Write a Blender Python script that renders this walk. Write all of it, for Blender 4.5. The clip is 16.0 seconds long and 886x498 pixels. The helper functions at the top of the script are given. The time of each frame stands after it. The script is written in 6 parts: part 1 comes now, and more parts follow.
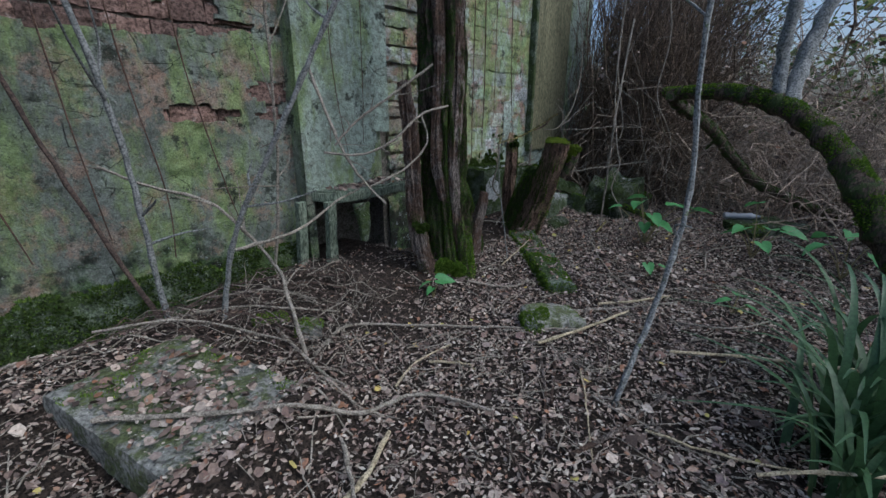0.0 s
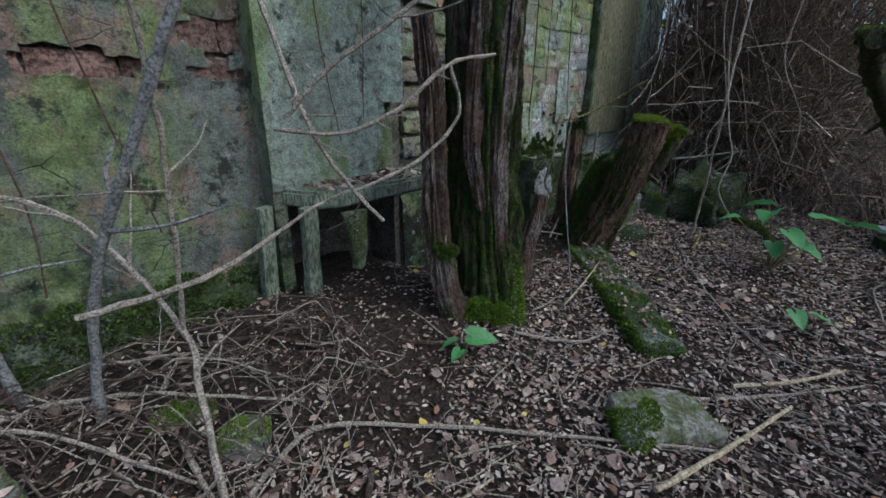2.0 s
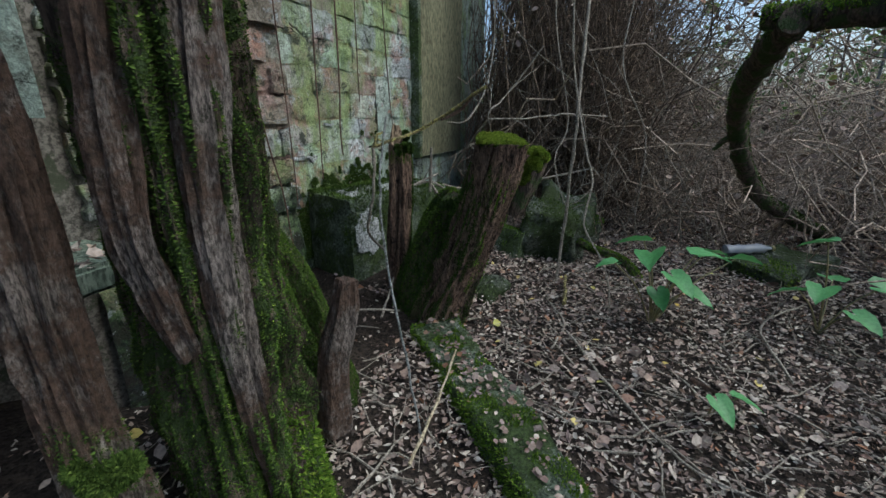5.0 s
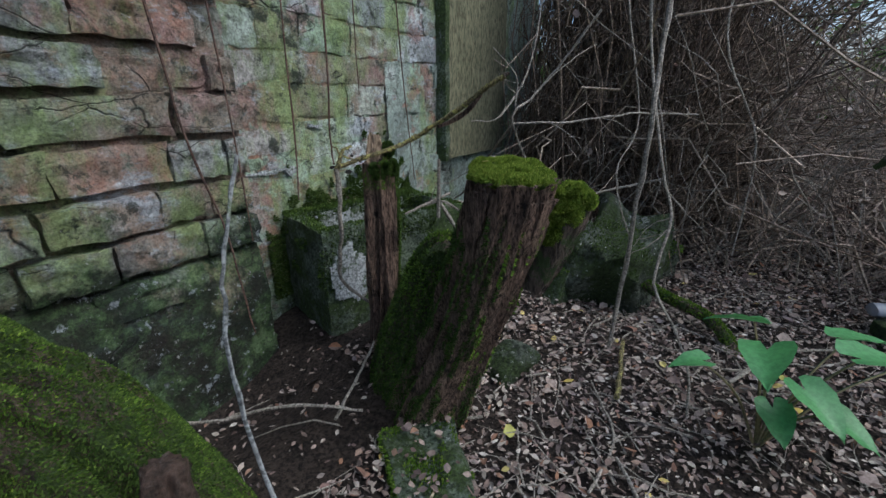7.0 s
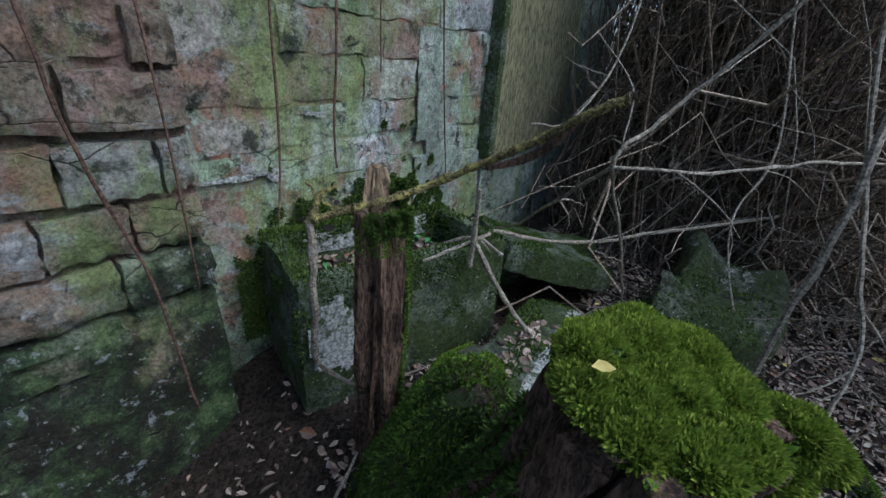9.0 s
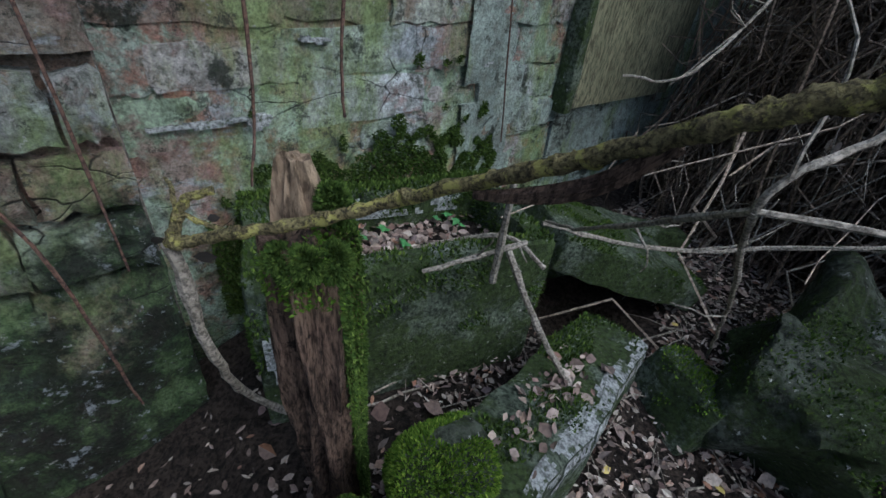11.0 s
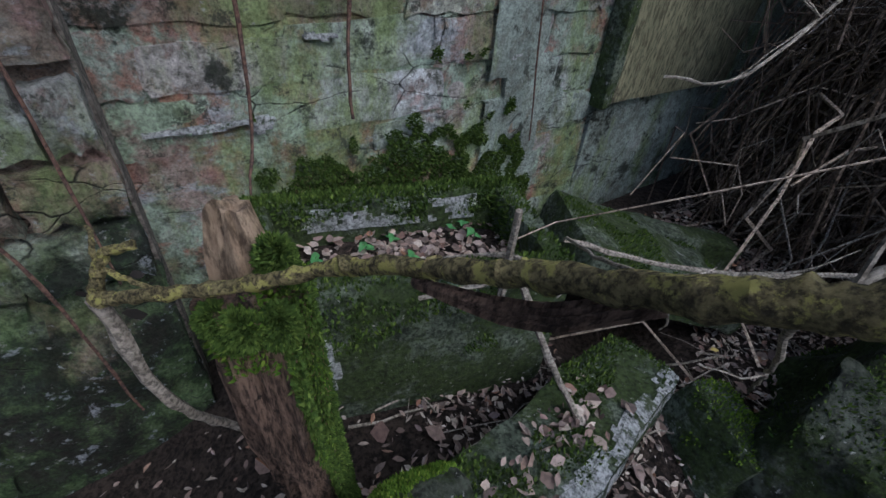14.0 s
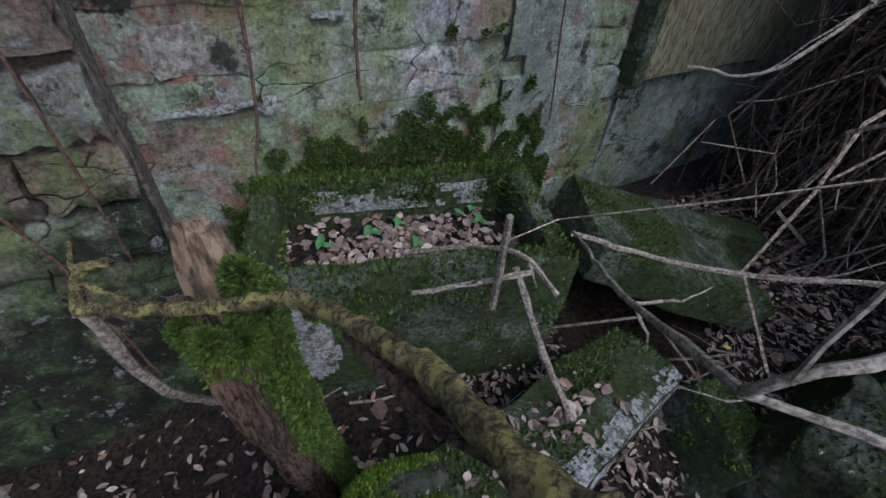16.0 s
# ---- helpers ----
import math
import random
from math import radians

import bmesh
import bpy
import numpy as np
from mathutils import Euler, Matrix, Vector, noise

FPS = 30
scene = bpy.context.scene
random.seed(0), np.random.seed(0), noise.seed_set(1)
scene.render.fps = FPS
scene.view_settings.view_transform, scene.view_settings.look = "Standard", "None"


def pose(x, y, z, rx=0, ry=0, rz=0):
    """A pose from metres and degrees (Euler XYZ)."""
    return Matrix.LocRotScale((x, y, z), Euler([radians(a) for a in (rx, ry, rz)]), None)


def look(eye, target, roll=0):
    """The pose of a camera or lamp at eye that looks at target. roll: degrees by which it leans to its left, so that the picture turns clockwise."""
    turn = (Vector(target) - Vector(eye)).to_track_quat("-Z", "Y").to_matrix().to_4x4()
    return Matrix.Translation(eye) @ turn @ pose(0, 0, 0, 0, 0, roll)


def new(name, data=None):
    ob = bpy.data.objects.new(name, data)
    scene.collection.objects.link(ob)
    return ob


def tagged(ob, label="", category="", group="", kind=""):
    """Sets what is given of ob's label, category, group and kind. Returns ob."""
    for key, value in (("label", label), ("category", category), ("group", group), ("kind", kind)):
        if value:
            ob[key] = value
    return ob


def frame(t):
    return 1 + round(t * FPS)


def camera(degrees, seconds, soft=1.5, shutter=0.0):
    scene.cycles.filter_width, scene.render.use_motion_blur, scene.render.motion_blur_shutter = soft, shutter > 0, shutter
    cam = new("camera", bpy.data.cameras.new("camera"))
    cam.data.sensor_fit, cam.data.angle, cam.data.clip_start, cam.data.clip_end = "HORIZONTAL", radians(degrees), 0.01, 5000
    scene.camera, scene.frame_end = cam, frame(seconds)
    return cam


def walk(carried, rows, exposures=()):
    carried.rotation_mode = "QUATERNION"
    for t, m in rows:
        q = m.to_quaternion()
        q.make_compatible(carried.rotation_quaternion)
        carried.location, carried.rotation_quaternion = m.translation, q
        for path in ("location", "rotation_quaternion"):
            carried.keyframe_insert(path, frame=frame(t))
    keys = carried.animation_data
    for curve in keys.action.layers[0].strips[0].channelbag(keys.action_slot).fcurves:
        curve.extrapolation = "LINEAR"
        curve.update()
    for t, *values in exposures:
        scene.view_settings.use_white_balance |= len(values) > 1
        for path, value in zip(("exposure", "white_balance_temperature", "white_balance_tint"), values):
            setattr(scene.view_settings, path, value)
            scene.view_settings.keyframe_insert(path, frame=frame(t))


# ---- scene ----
cam = camera(92.0, 16.0)
METRES, EYE, TILT, LEAN, TURN = 4.0, 1.17, -18.0, 0.0, 0.0
ROWS = [
    (0.0, 0.0, 0.0, 0.0, -0.0, -0.0, -0.0),
    (0.5, -0.0081, 0.0784, 0.0112, -2.36, -0.97, 0.75),
    (1.0, -0.0127, 0.1394, 0.0255, -1.77, -1.1, -0.09),
    (1.5, -0.0132, 0.1891, 0.0325, 0.9, -1.4, -0.75),
    (2.0, -0.0117, 0.2484, 0.0511, 3.44, -1.87, -1.44),
    (2.5, -0.0117, 0.2812, 0.0615, 0.77, -0.84, -1.27),
    (3.0, -0.0191, 0.3234, 0.0697, -3.52, -0.38, -0.38),
    (3.5, -0.0186, 0.3487, 0.0767, -9.28, -0.06, 2.27),
    (4.0, -0.0034, 0.3868, 0.0832, -13.04, -0.28, 3.94),
    (4.5, 0.0292, 0.4393, 0.096, -14.91, -1.15, 5.14),
    (5.0, 0.0593, 0.4754, 0.1173, -15.87, -0.22, 4.93),
    (7.5, 0.1631, 0.64, 0.1922, -5.1, -2.62, 0.34),
    (8.0, 0.1661, 0.6718, 0.2106, -3.69, -3.78, -2.4),
    (8.5, 0.1683, 0.7108, 0.2265, -4.21, -5.58, -2.52),
    (9.0, 0.1672, 0.7405, 0.2436, -3.83, -6.88, -3.1),
    (9.5, 0.1698, 0.7626, 0.2529, -3.39, -8.52, -2.48),
    (10.0, 0.1825, 0.7993, 0.2589, 1.97, -11.88, -4.29),
    (12.5, 0.2073, 0.8494, 0.2768, 9.95, -19.65, -9.36),
    (13.0, 0.2091, 0.8561, 0.2805, 11.44, -20.28, -9.33),
    (13.5, 0.2104, 0.8605, 0.2835, 12.66, -20.23, -9.27),
    (14.0, 0.2122, 0.8636, 0.2864, 13.36, -20.21, -8.71),
    (14.5, 0.2148, 0.866, 0.29, 14.53, -21.12, -8.82),
    (15.0, 0.2184, 0.8666, 0.2936, 15.36, -22.46, -8.81),
    (15.5, 0.2205, 0.8699, 0.2977, 16.45, -23.99, -8.93),
    (16.0, 0.2229, 0.8738, 0.3022, 18.07, -26.03, -9.43),
]
walk(cam, [(t, pose(0, 0, EYE, TILT, LEAN, TURN) @ pose(METRES * x, METRES * y, METRES * z, 90 + pitch, roll, yaw)) for t, x, y, z, yaw, pitch, roll in ROWS], exposures=[(0.0, -0.36, 5330.0, 6.0), (3.0, -0.2, 5370.0, 6.0), (5.0, 0.06, 5560.0, 0.0), (7.5, 0.05, 5300.0, 6.0), (9.0, 0.04, 5180.0, 3.0), (12.0, -0.14, 5230.0, 7.0), (16.0, -0.2, 5330.0, 13.0)])

# ---- light ----
world = bpy.data.worlds.new("sky")
scene.world = world
world.use_nodes = True
wn = world.node_tree.nodes
sky = wn.new("ShaderNodeTexSky")
sky.sky_type, sky.sun_disc = "NISHITA", False
sky.sun_elevation, sky.sun_rotation = radians(48), radians(120)
sky.dust_density, sky.air_density, sky.ozone_density = 5.0, 0.9, 0.8
world.node_tree.links.new(sky.outputs[0], wn["Background"].inputs[0])
wn["Background"].inputs[1].default_value = 0.21
sun_data = bpy.data.lights.new("sun", "SUN")
sun_data.energy, sun_data.angle, sun_data.color = 1.0, radians(40), (1.0, 0.98, 0.95)
sun = new("sun", sun_data)
sun.matrix_world = look((3.2, -0.9, 6.0), (0, 0, 0))

# ---- plan: u runs along the wall, v out of it towards the path ----
TURN_W = math.atan2(0.745, 0.667)
WALL = Matrix.Rotation(TURN_W, 4, "Z")
DU, NV = Vector((math.cos(TURN_W), math.sin(TURN_W), 0)), Vector((math.sin(TURN_W), -math.cos(TURN_W), 0))


def at(u, v, z):
    """A place by the wall: u along it, v out of it."""
    return DU * u + NV * v + Vector((0, 0, z))


def step(a, b, x):
    k = min(1.0, max(0.0, (x - a) / (b - a)))
    return k * k * (3 - 2 * k)


def ground_z(x, y):
    p = Vector((x, y, 0))
    u, v = p.dot(DU), p.dot(NV)
    s = step(-1.45, -2.15, v) * step(-6.5, -5.0, -abs(u - 1.5) - 1.0)
    z = 0.14 * s + 0.12 * step(2.6, 3.5, y) * (1 - s) + 0.07 * s * step(2.9, 3.6, u) - 0.10 * step(-2.3, -2.62, v) * step(1.2, 0.3, u)
    z -= 0.13 * step(-2.1, -2.5, v) * step(3.35, 2.95, u) * step(2.0, 2.4, u)
    z -= 0.17 * math.exp(-((x - 1.18) ** 2 + (y - 4.68) ** 2) / 0.035)
    k = min(1.0, max(0.0, ((x + 0.74) * 0.25 + (y - 0.91) * 0.46) / 0.2741))
    z += 0.20 * math.exp(-((x + 0.74 - 0.25 * k) ** 2 + (y - 0.91 - 0.46 * k) ** 2) / 0.02)
    z += 0.06 * math.exp(-((x + 0.08) ** 2 + (y - 2.74) ** 2) / 0.05) + 0.05 * math.exp(-((x + 0.72) ** 2 + (y - 2.66) ** 2) / 0.06)
    far = step(3.0, 7.0, math.hypot(x - 0.5, y - 2.5))
    z += 0.16 * far
    z += 0.022 * noise.noise((x * 1.9, y * 1.9, 0.3)) + 0.012 * noise.noise((x * 6.1, y * 6.1, 2.0))
    return z


# ---- materials ----
def material(name, rough=0.9):
    m = bpy.data.materials.new(name)
    m.use_nodes = True
    t = m.node_tree
    b = t.nodes["Principled BSDF"]
    b.inputs["Roughness"].default_value = rough
    b.inputs["Specular IOR Level"].default_value = 0.25
    return m, t, b


def place(t, kind="Position"):
    g = t.nodes.new("ShaderNodeNewGeometry")
    return g.outputs[kind]


def tex(t, src, scale, detail=6.0, rough=0.6, stretch=None, distort=0.0):
    n = t.nodes.new("ShaderNodeTexNoise")
    n.inputs["Scale"].default_value, n.inputs["Detail"].default_value = scale, detail
    n.inputs["Roughness"].default_value, n.inputs["Distortion"].default_value = rough, distort
    if stretch:
        mp = t.nodes.new("ShaderNodeMapping")
        mp.inputs["Scale"].default_value = stretch[:3]
        if len(stretch) > 3:
            mp.inputs["Rotation"].default_value[2] = stretch[3]
        t.links.new(src, mp.inputs["Vector"])
        src = mp.outputs["Vector"]
    t.links.new(src, n.inputs["Vector"])
    return n.outputs["Fac"]


def t_color(t, src, scale):
    n = t.nodes.new("ShaderNodeTexNoise")
    n.inputs["Scale"].default_value, n.inputs["Detail"].default_value = scale, 5
    t.links.new(src, n.inputs["Vector"])
    return n.outputs["Color"]


def ramp(t, src, *stops):
    r = t.nodes.new("ShaderNodeValToRGB")
    while len(r.color_ramp.elements) < len(stops):
        r.color_ramp.elements.new(0.5)
    for e, (p, c) in zip(r.color_ramp.elements, stops):
        e.position = p
        e.color = (*c, 1) if isinstance(c, tuple) else (c, c, c, 1)
    t.links.new(src, r.inputs["Fac"])
    return r.outputs["Color"]


def mix(t, fac, a, b, how="MIX"):
    n = t.nodes.new("ShaderNodeMix")
    n.data_type, n.blend_type = "RGBA", how
    for sock, val in ((n.inputs["Factor"], fac), (n.inputs["A"], a), (n.inputs["B"], b)):
        if isinstance(val, (float, int)):
            sock.default_value = val
        elif isinstance(val, tuple):
            sock.default_value = (*val, 1)
        else:
            t.links.new(val, sock)
    return n.outputs["Result"]


def math_node(t, how, a, b):
    n = t.nodes.new("ShaderNodeMath")
    n.operation = how
    for sock, val in zip(n.inputs, (a, b)):
        if isinstance(val, (float, int)):
            sock.default_value = val
        else:
            t.links.new(val, sock)
    return n.outputs[0]


def bump(t, b, height, strength=0.5, distance=0.01):
    n = t.nodes.new("ShaderNodeBump")
    n.inputs["Strength"].default_value, n.inputs["Distance"].default_value = strength, distance
    t.links.new(height, n.inputs["Height"])
    t.links.new(n.outputs["Normal"], b.inputs["Normal"])


def own_random(t):
    return t.nodes.new("ShaderNodeObjectInfo").outputs["Random"]


def island(t):
    return place(t, "Random Per Island")


def wall_material(name, brick_share, algae=0.5, pale=(0.40, 0.42, 0.36), damp_shade=0.55, patchy=0.75):
    """Old limewash over brick: worn to the brick in places, with algae rising from the ground, blackened to paint in
    the shade there, and dark mould.
    """
    m, t, b = material(name, 0.88)
    p = place(t)
    wash = ramp(t, tex(t, p, 3.1, 9, 0.66), (0.30, tuple(c * 0.38 for c in pale)), (0.48, tuple(c * 0.8 for c in pale)), (0.60, pale), (0.75, tuple(min(0.62, c * 1.4) for c in pale)))
    wash = mix(t, ramp(t, tex(t, p, 27, 7, 0.7), (0.44, 0.0), (0.60, 0.7)), wash, (0.16, 0.17, 0.14))
    wash = mix(t, patchy, wash, ramp(t, own_random(t), (0.0, (0.75, 0.78, 0.80)), (0.18, (1.25, 1.25, 1.2)), (0.34, (0.72, 0.92, 0.58)), (0.5, (1.15, 0.98, 0.92)), (0.66, (0.85, 1.05, 0.75)), (0.82, (0.6, 0.62, 0.6)), (1.0, (1.1, 1.15, 1.1))), "MULTIPLY")
    red = ramp(t, own_random(t), (0.0, (0.40, 0.20, 0.13)), (0.2, (0.26, 0.23, 0.16)), (0.45, (0.33, 0.26, 0.19)), (0.7, (0.48, 0.24, 0.17)), (1.0, (0.26, 0.24, 0.18)))
    red = mix(t, ramp(t, tex(t, p, 19, 9, 0.72), (0.38, 0.0), (0.62, 0.75)), red, (0.36, 0.34, 0.29))
    red = mix(t, ramp(t, tex(t, p, 12, 9, 0.72), (0.50, 0.0), (0.62, 0.75)), red, (0.10, 0.085, 0.06))
    worn = math_node(t, "ADD", tex(t, p, 4.3, 10, 0.72), math_node(t, "MULTIPLY", own_random(t), 0.22))
    col = mix(t, ramp(t, worn, (0.74 - brick_share * 0.3, 0.0), (0.80 - brick_share * 0.3, 1.0)), wash, red)
    if brick_share > 0.3:
        col = mix(t, ramp(t, tex(t, p, 5.3, 9, 0.7), (0.54, 0.0), (0.60, 0.75)), col, ramp(t, tex(t, p, 33, 7, 0.7), (0.38, (0.20, 0.12, 0.095)), (0.62, (0.50, 0.34, 0.31))))
        col = mix(t, ramp(t, tex(t, p, 3.7, 10, 0.76, (1.0, 1.0, 2.2)), (0.55, 0.0), (0.60, 0.8)), col, ramp(t, tex(t, p, 50, 7, 0.7), (0.38, (0.25, 0.28, 0.30)), (0.60, (0.62, 0.66, 0.70))))
    green = ramp(t, tex(t, p, 11, 9, 0.74), (0.32, (0.08, 0.125, 0.035)), (0.48, (0.23, 0.32, 0.11)), (0.64, (0.40, 0.52, 0.22)))
    streak = tex(t, p, 2.6, 9, 0.7, (1.6, 1.6, 0.6))
    col = mix(t, ramp(t, streak, (0.58 - algae * 0.18, 0.0), (0.68 - algae * 0.14, 0.8)), col, green)
    sep = t.nodes.new("ShaderNodeSeparateXYZ")
    t.links.new(p, sep.inputs[0])
    # Algae low on the wall; its near-black tones also paint the shade there.
    wet_shade = math_node(t, "ADD", math_node(t, "MULTIPLY", math_node(t, "SUBTRACT", damp_shade, sep.outputs["Z"]), 1.6), math_node(t, "MULTIPLY", math_node(t, "SUBTRACT", tex(t, p, 3.0, 9, 0.68), 0.5), 3.2))
    algal_shade = ramp(t, tex(t, p, 7, 10, 0.78), (0.40, (0.004, 0.007, 0.006)), (0.49, (0.014, 0.026, 0.015)), (0.56, (0.06, 0.11, 0.04)), (0.65, (0.17, 0.25, 0.11)))
    algal_shade = mix(t, ramp(t, tex(t, p, 21, 9, 0.75), (0.585, 0.0), (0.625, 0.85)), algal_shade, (0.42, 0.46, 0.50))
    col = mix(t, ramp(t, wet_shade, (0.0, 0.0), (0.35, 0.92)), col, algal_shade)
    mould = tex(t, p, 6.1, 10, 0.75)
    col = mix(t, ramp(t, mould, (0.57, 0.0), (0.63, 0.9)), col, (0.032, 0.04, 0.028))
    crack = t.nodes.new("ShaderNodeTexVoronoi")
    crack.feature = "DISTANCE_TO_EDGE"
    crack.inputs["Scale"].default_value = 5.0
    warp = t.nodes.new("ShaderNodeMapping")
    warp.inputs["Scale"].default_value = (0.8, 0.8, 2.0)
    t.links.new(mix(t, 0.05, p, t_color(t, p, 9.0)), warp.inputs["Vector"])
    t.links.new(warp.outputs["Vector"], crack.inputs["Vector"])
    lines = math_node(t, "MULTIPLY", ramp(t, crack.outputs["Distance"], (0.0, 1.0), (0.013, 0.0)), ramp(t, tex(t, p, 3.3, 4), (0.52, 0.0), (0.57, 1.0)))
    col = mix(t, lines, col, (0.02, 0.02, 0.016))
    col = mix(t, ramp(t, tex(t, p, 40, 6, 0.7), (0.63, 0.0), (0.69, 0.7)), col, (0.56, 0.56, 0.53))
    col = mix(t, 1.0, col, ramp(t, tex(t, p, 120, 8, 0.8), (0.36, (0.45, 0.45, 0.45)), (0.50, (1.0, 1.0, 1.0)), (0.64, (1.45, 1.45, 1.45))), "MULTIPLY")
    col = mix(t, ramp(t, tex(t, p, 16, 10, 0.8), (0.57, 0.0), (0.60, 0.8)), col, (0.06, 0.065, 0.05))
    t.links.new(col, b.inputs["Base Color"])
    rough = math_node(t, "ADD", tex(t, p, 45, 12, 0.85), math_node(t, "MULTIPLY", tex(t, p, 10, 9, 0.75), 1.8))
    bump(t, b, math_node(t, "SUBTRACT", rough, math_node(t, "MULTIPLY", lines, 0.6)), 1.0, 0.022)
    return m


def simple(name, lo, hi, scale=9.0, fine=60.0, rough=0.92, stain=None, stain_at=0.6, relief=0.6, distance=0.008, stretch=None, per=None, specks=0.0, mossy=None):
    """A rough natural surface: broad tones, mid-size blotches, fine grain, an optional stain and lichen specks."""
    m, t, b = material(name, rough)
    p = place(t)
    mid = tuple((a + c) / 2 for a, c in zip(lo, hi))
    col = ramp(t, tex(t, p, scale, 9, 0.68, stretch), (0.36, lo), (0.50, mid), (0.64, hi))
    col = mix(t, ramp(t, tex(t, p, scale * 3.1, 7, 0.66, stretch), (0.44, 0.0), (0.60, 0.6)), col, hi)
    col = mix(t, ramp(t, tex(t, p, fine, 6, 0.65, stretch), (0.40, 0.8), (0.56, 0.0)), col, tuple(c * 0.3 for c in lo))
    if stain:
        col = mix(t, ramp(t, tex(t, p, scale * 0.8, 10, 0.74), (stain_at, 0.0), (stain_at + 0.05, 0.9)), col, stain)
    if mossy:
        col = mix(t, ramp(t, tex(t, p, 4.5, 10, 0.76), (0.46, 0.0), (0.53, 0.9)), col, ramp(t, tex(t, p, 70, 6, 0.7), (0.36, tuple(c * 0.25 for c in mossy)), (0.62, mossy)))
    if specks:
        col = mix(t, ramp(t, tex(t, p, 55, 6, 0.7), (0.64, 0.0), (0.68, specks)), col, (0.58, 0.59, 0.56))
    if per:
        src = island(t) if per == "island" else own_random(t)
        col = mix(t, 1.0, col, ramp(t, src, (0.0, (0.55, 0.55, 0.55)), (0.5, (0.95, 0.95, 0.95)), (1.0, (1.4, 1.35, 1.3))), "MULTIPLY")
    t.links.new(col, b.inputs["Base Color"])
    h = math_node(t, "ADD", tex(t, p, fine, 9, 0.75, stretch), math_node(t, "MULTIPLY", tex(t, p, scale * 1.9, 8, 0.7, stretch), 1.6))
    bump(t, b, h, relief, distance)
    return m


def leaf_material(name, *tones, rough=0.7, gloss=0.3, thin=0.0):
    """Leaves whose tone differs from one to the next."""
    m, t, b = material(name, rough)
    b.inputs["Specular IOR Level"].default_value = gloss
    n = len(tones)
    col = ramp(t, island(t), *[(i / max(1, n - 1), c) for i, c in enumerate(tones)])
    p = place(t)
    col = mix(t, ramp(t, tex(t, p, 90, 4), (0.38, 0.4), (0.62, 0.0)), col, tuple(c * 0.4 for c in tones[0]))
    t.links.new(col, b.inputs["Base Color"])
    bump(t, b, tex(t, p, 120, 4), 0.3, 0.002)
    if thin:
        tr = t.nodes.new("ShaderNodeBsdfTranslucent")
        t.links.new(col, tr.inputs["Color"])
        ms = t.nodes.new("ShaderNodeMixShader")
        ms.inputs[0].default_value = thin
        t.links.new(b.outputs[0], ms.inputs[1])
        t.links.new(tr.outputs[0], ms.inputs[2])
        t.links.new(ms.outputs[0], t.nodes["Material Output"].inputs["Surface"])
    return m


M_PLASTER = wall_material("mossy_limewash", 0.18, 0.70, (0.38, 0.42, 0.38), 0.42)
M_BRICK = wall_material("weathered_brick", 0.64, 0.55, (0.48, 0.49, 0.47), 0.70, 0.6)
M_RED = simple("exposed_red_brick", (0.15, 0.095, 0.078), (0.37, 0.25, 0.21), 12, 60, 0.9, stain=(0.40, 0.34, 0.32), stain_at=0.58, relief=1.0, distance=0.014, per="object")
M_WASHED = wall_material("limewashed_brick", 0.42, 0.80, (0.70, 0.74, 0.77), 0.36, 0.85)
M_MORTAR = simple("old_mortar", (0.10, 0.09, 0.075), (0.24, 0.22, 0.19), 14, 80, stain=(0.05, 0.06, 0.035), stain_at=0.55)
M_RENDER = wall_material("smooth_render", -0.25, 0.45, (0.45, 0.53, 0.49), 0.36)
M_BOARD = simple("stained_panel", (0.13, 0.13, 0.075), (0.28, 0.27, 0.165), 3.0, 50, 0.8, stain=(0.055, 0.05, 0.035), stain_at=0.62, relief=0.25, stretch=(2, 2, 0.5))
M_STONE = simple("mossy_stone", (0.035, 0.052, 0.032), (0.23, 0.275, 0.20), 11, 95, 0.9, stain=(0.44, 0.47, 0.46), stain_at=0.615, relief=1.0, distance=0.018, specks=0.8, mossy=(0.075, 0.115, 0.03))
M_PLANK = simple("lichened_plank", (0.09, 0.12, 0.085), (0.27, 0.32, 0.24), 7, 60, 0.9, stain=(0.52, 0.53, 0.50), stain_at=0.62, relief=0.8, stretch=(1.5, 1.5, 0.5), specks=0.8)
M_CONCRETE = simple("old_concrete", (0.17, 0.17, 0.15), (0.36, 0.36, 0.33), 6, 55, 0.92, stain=(0.12, 0.15, 0.045), stain_at=0.58, relief=0.9, distance=0.012, specks=0.8, mossy=(0.12, 0.15, 0.05))
M_ROCK = simple("dark_rock", (0.025, 0.033, 0.02), (0.15, 0.17, 0.13), 6, 42, 0.92, stain=(0.48, 0.50, 0.48), stain_at=0.61, relief=1.0, distance=0.03, specks=0.8, mossy=(0.06, 0.09, 0.025))
M_BARK = simple("stripped_bark", (0.055, 0.045, 0.038), (0.42, 0.36, 0.32), 26, 120, 0.9, stain=(0.04, 0.045, 0.025), stain_at=0.60, relief=1.0, distance=0.022, stretch=(1.5, 1.5, 0.5), mossy=(0.16, 0.10, 0.07))
M_BARK_DARK = simple("mossy_bark", (0.045, 0.04, 0.03), (0.17, 0.125, 0.095), 16, 70, 0.92, stain=(0.045, 0.075, 0.02), stain_at=0.49, relief=1.0, distance=0.016, stretch=(1.5, 1.5, 0.4))
M_ROT = simple("rotten_wood", (0.055, 0.038, 0.030), (0.42, 0.28, 0.20), 24, 120, 0.95, stain=(0.02, 0.016, 0.013), stain_at=0.57, relief=1.0, distance=0.022, stretch=(1.8, 1.8, 0.32))
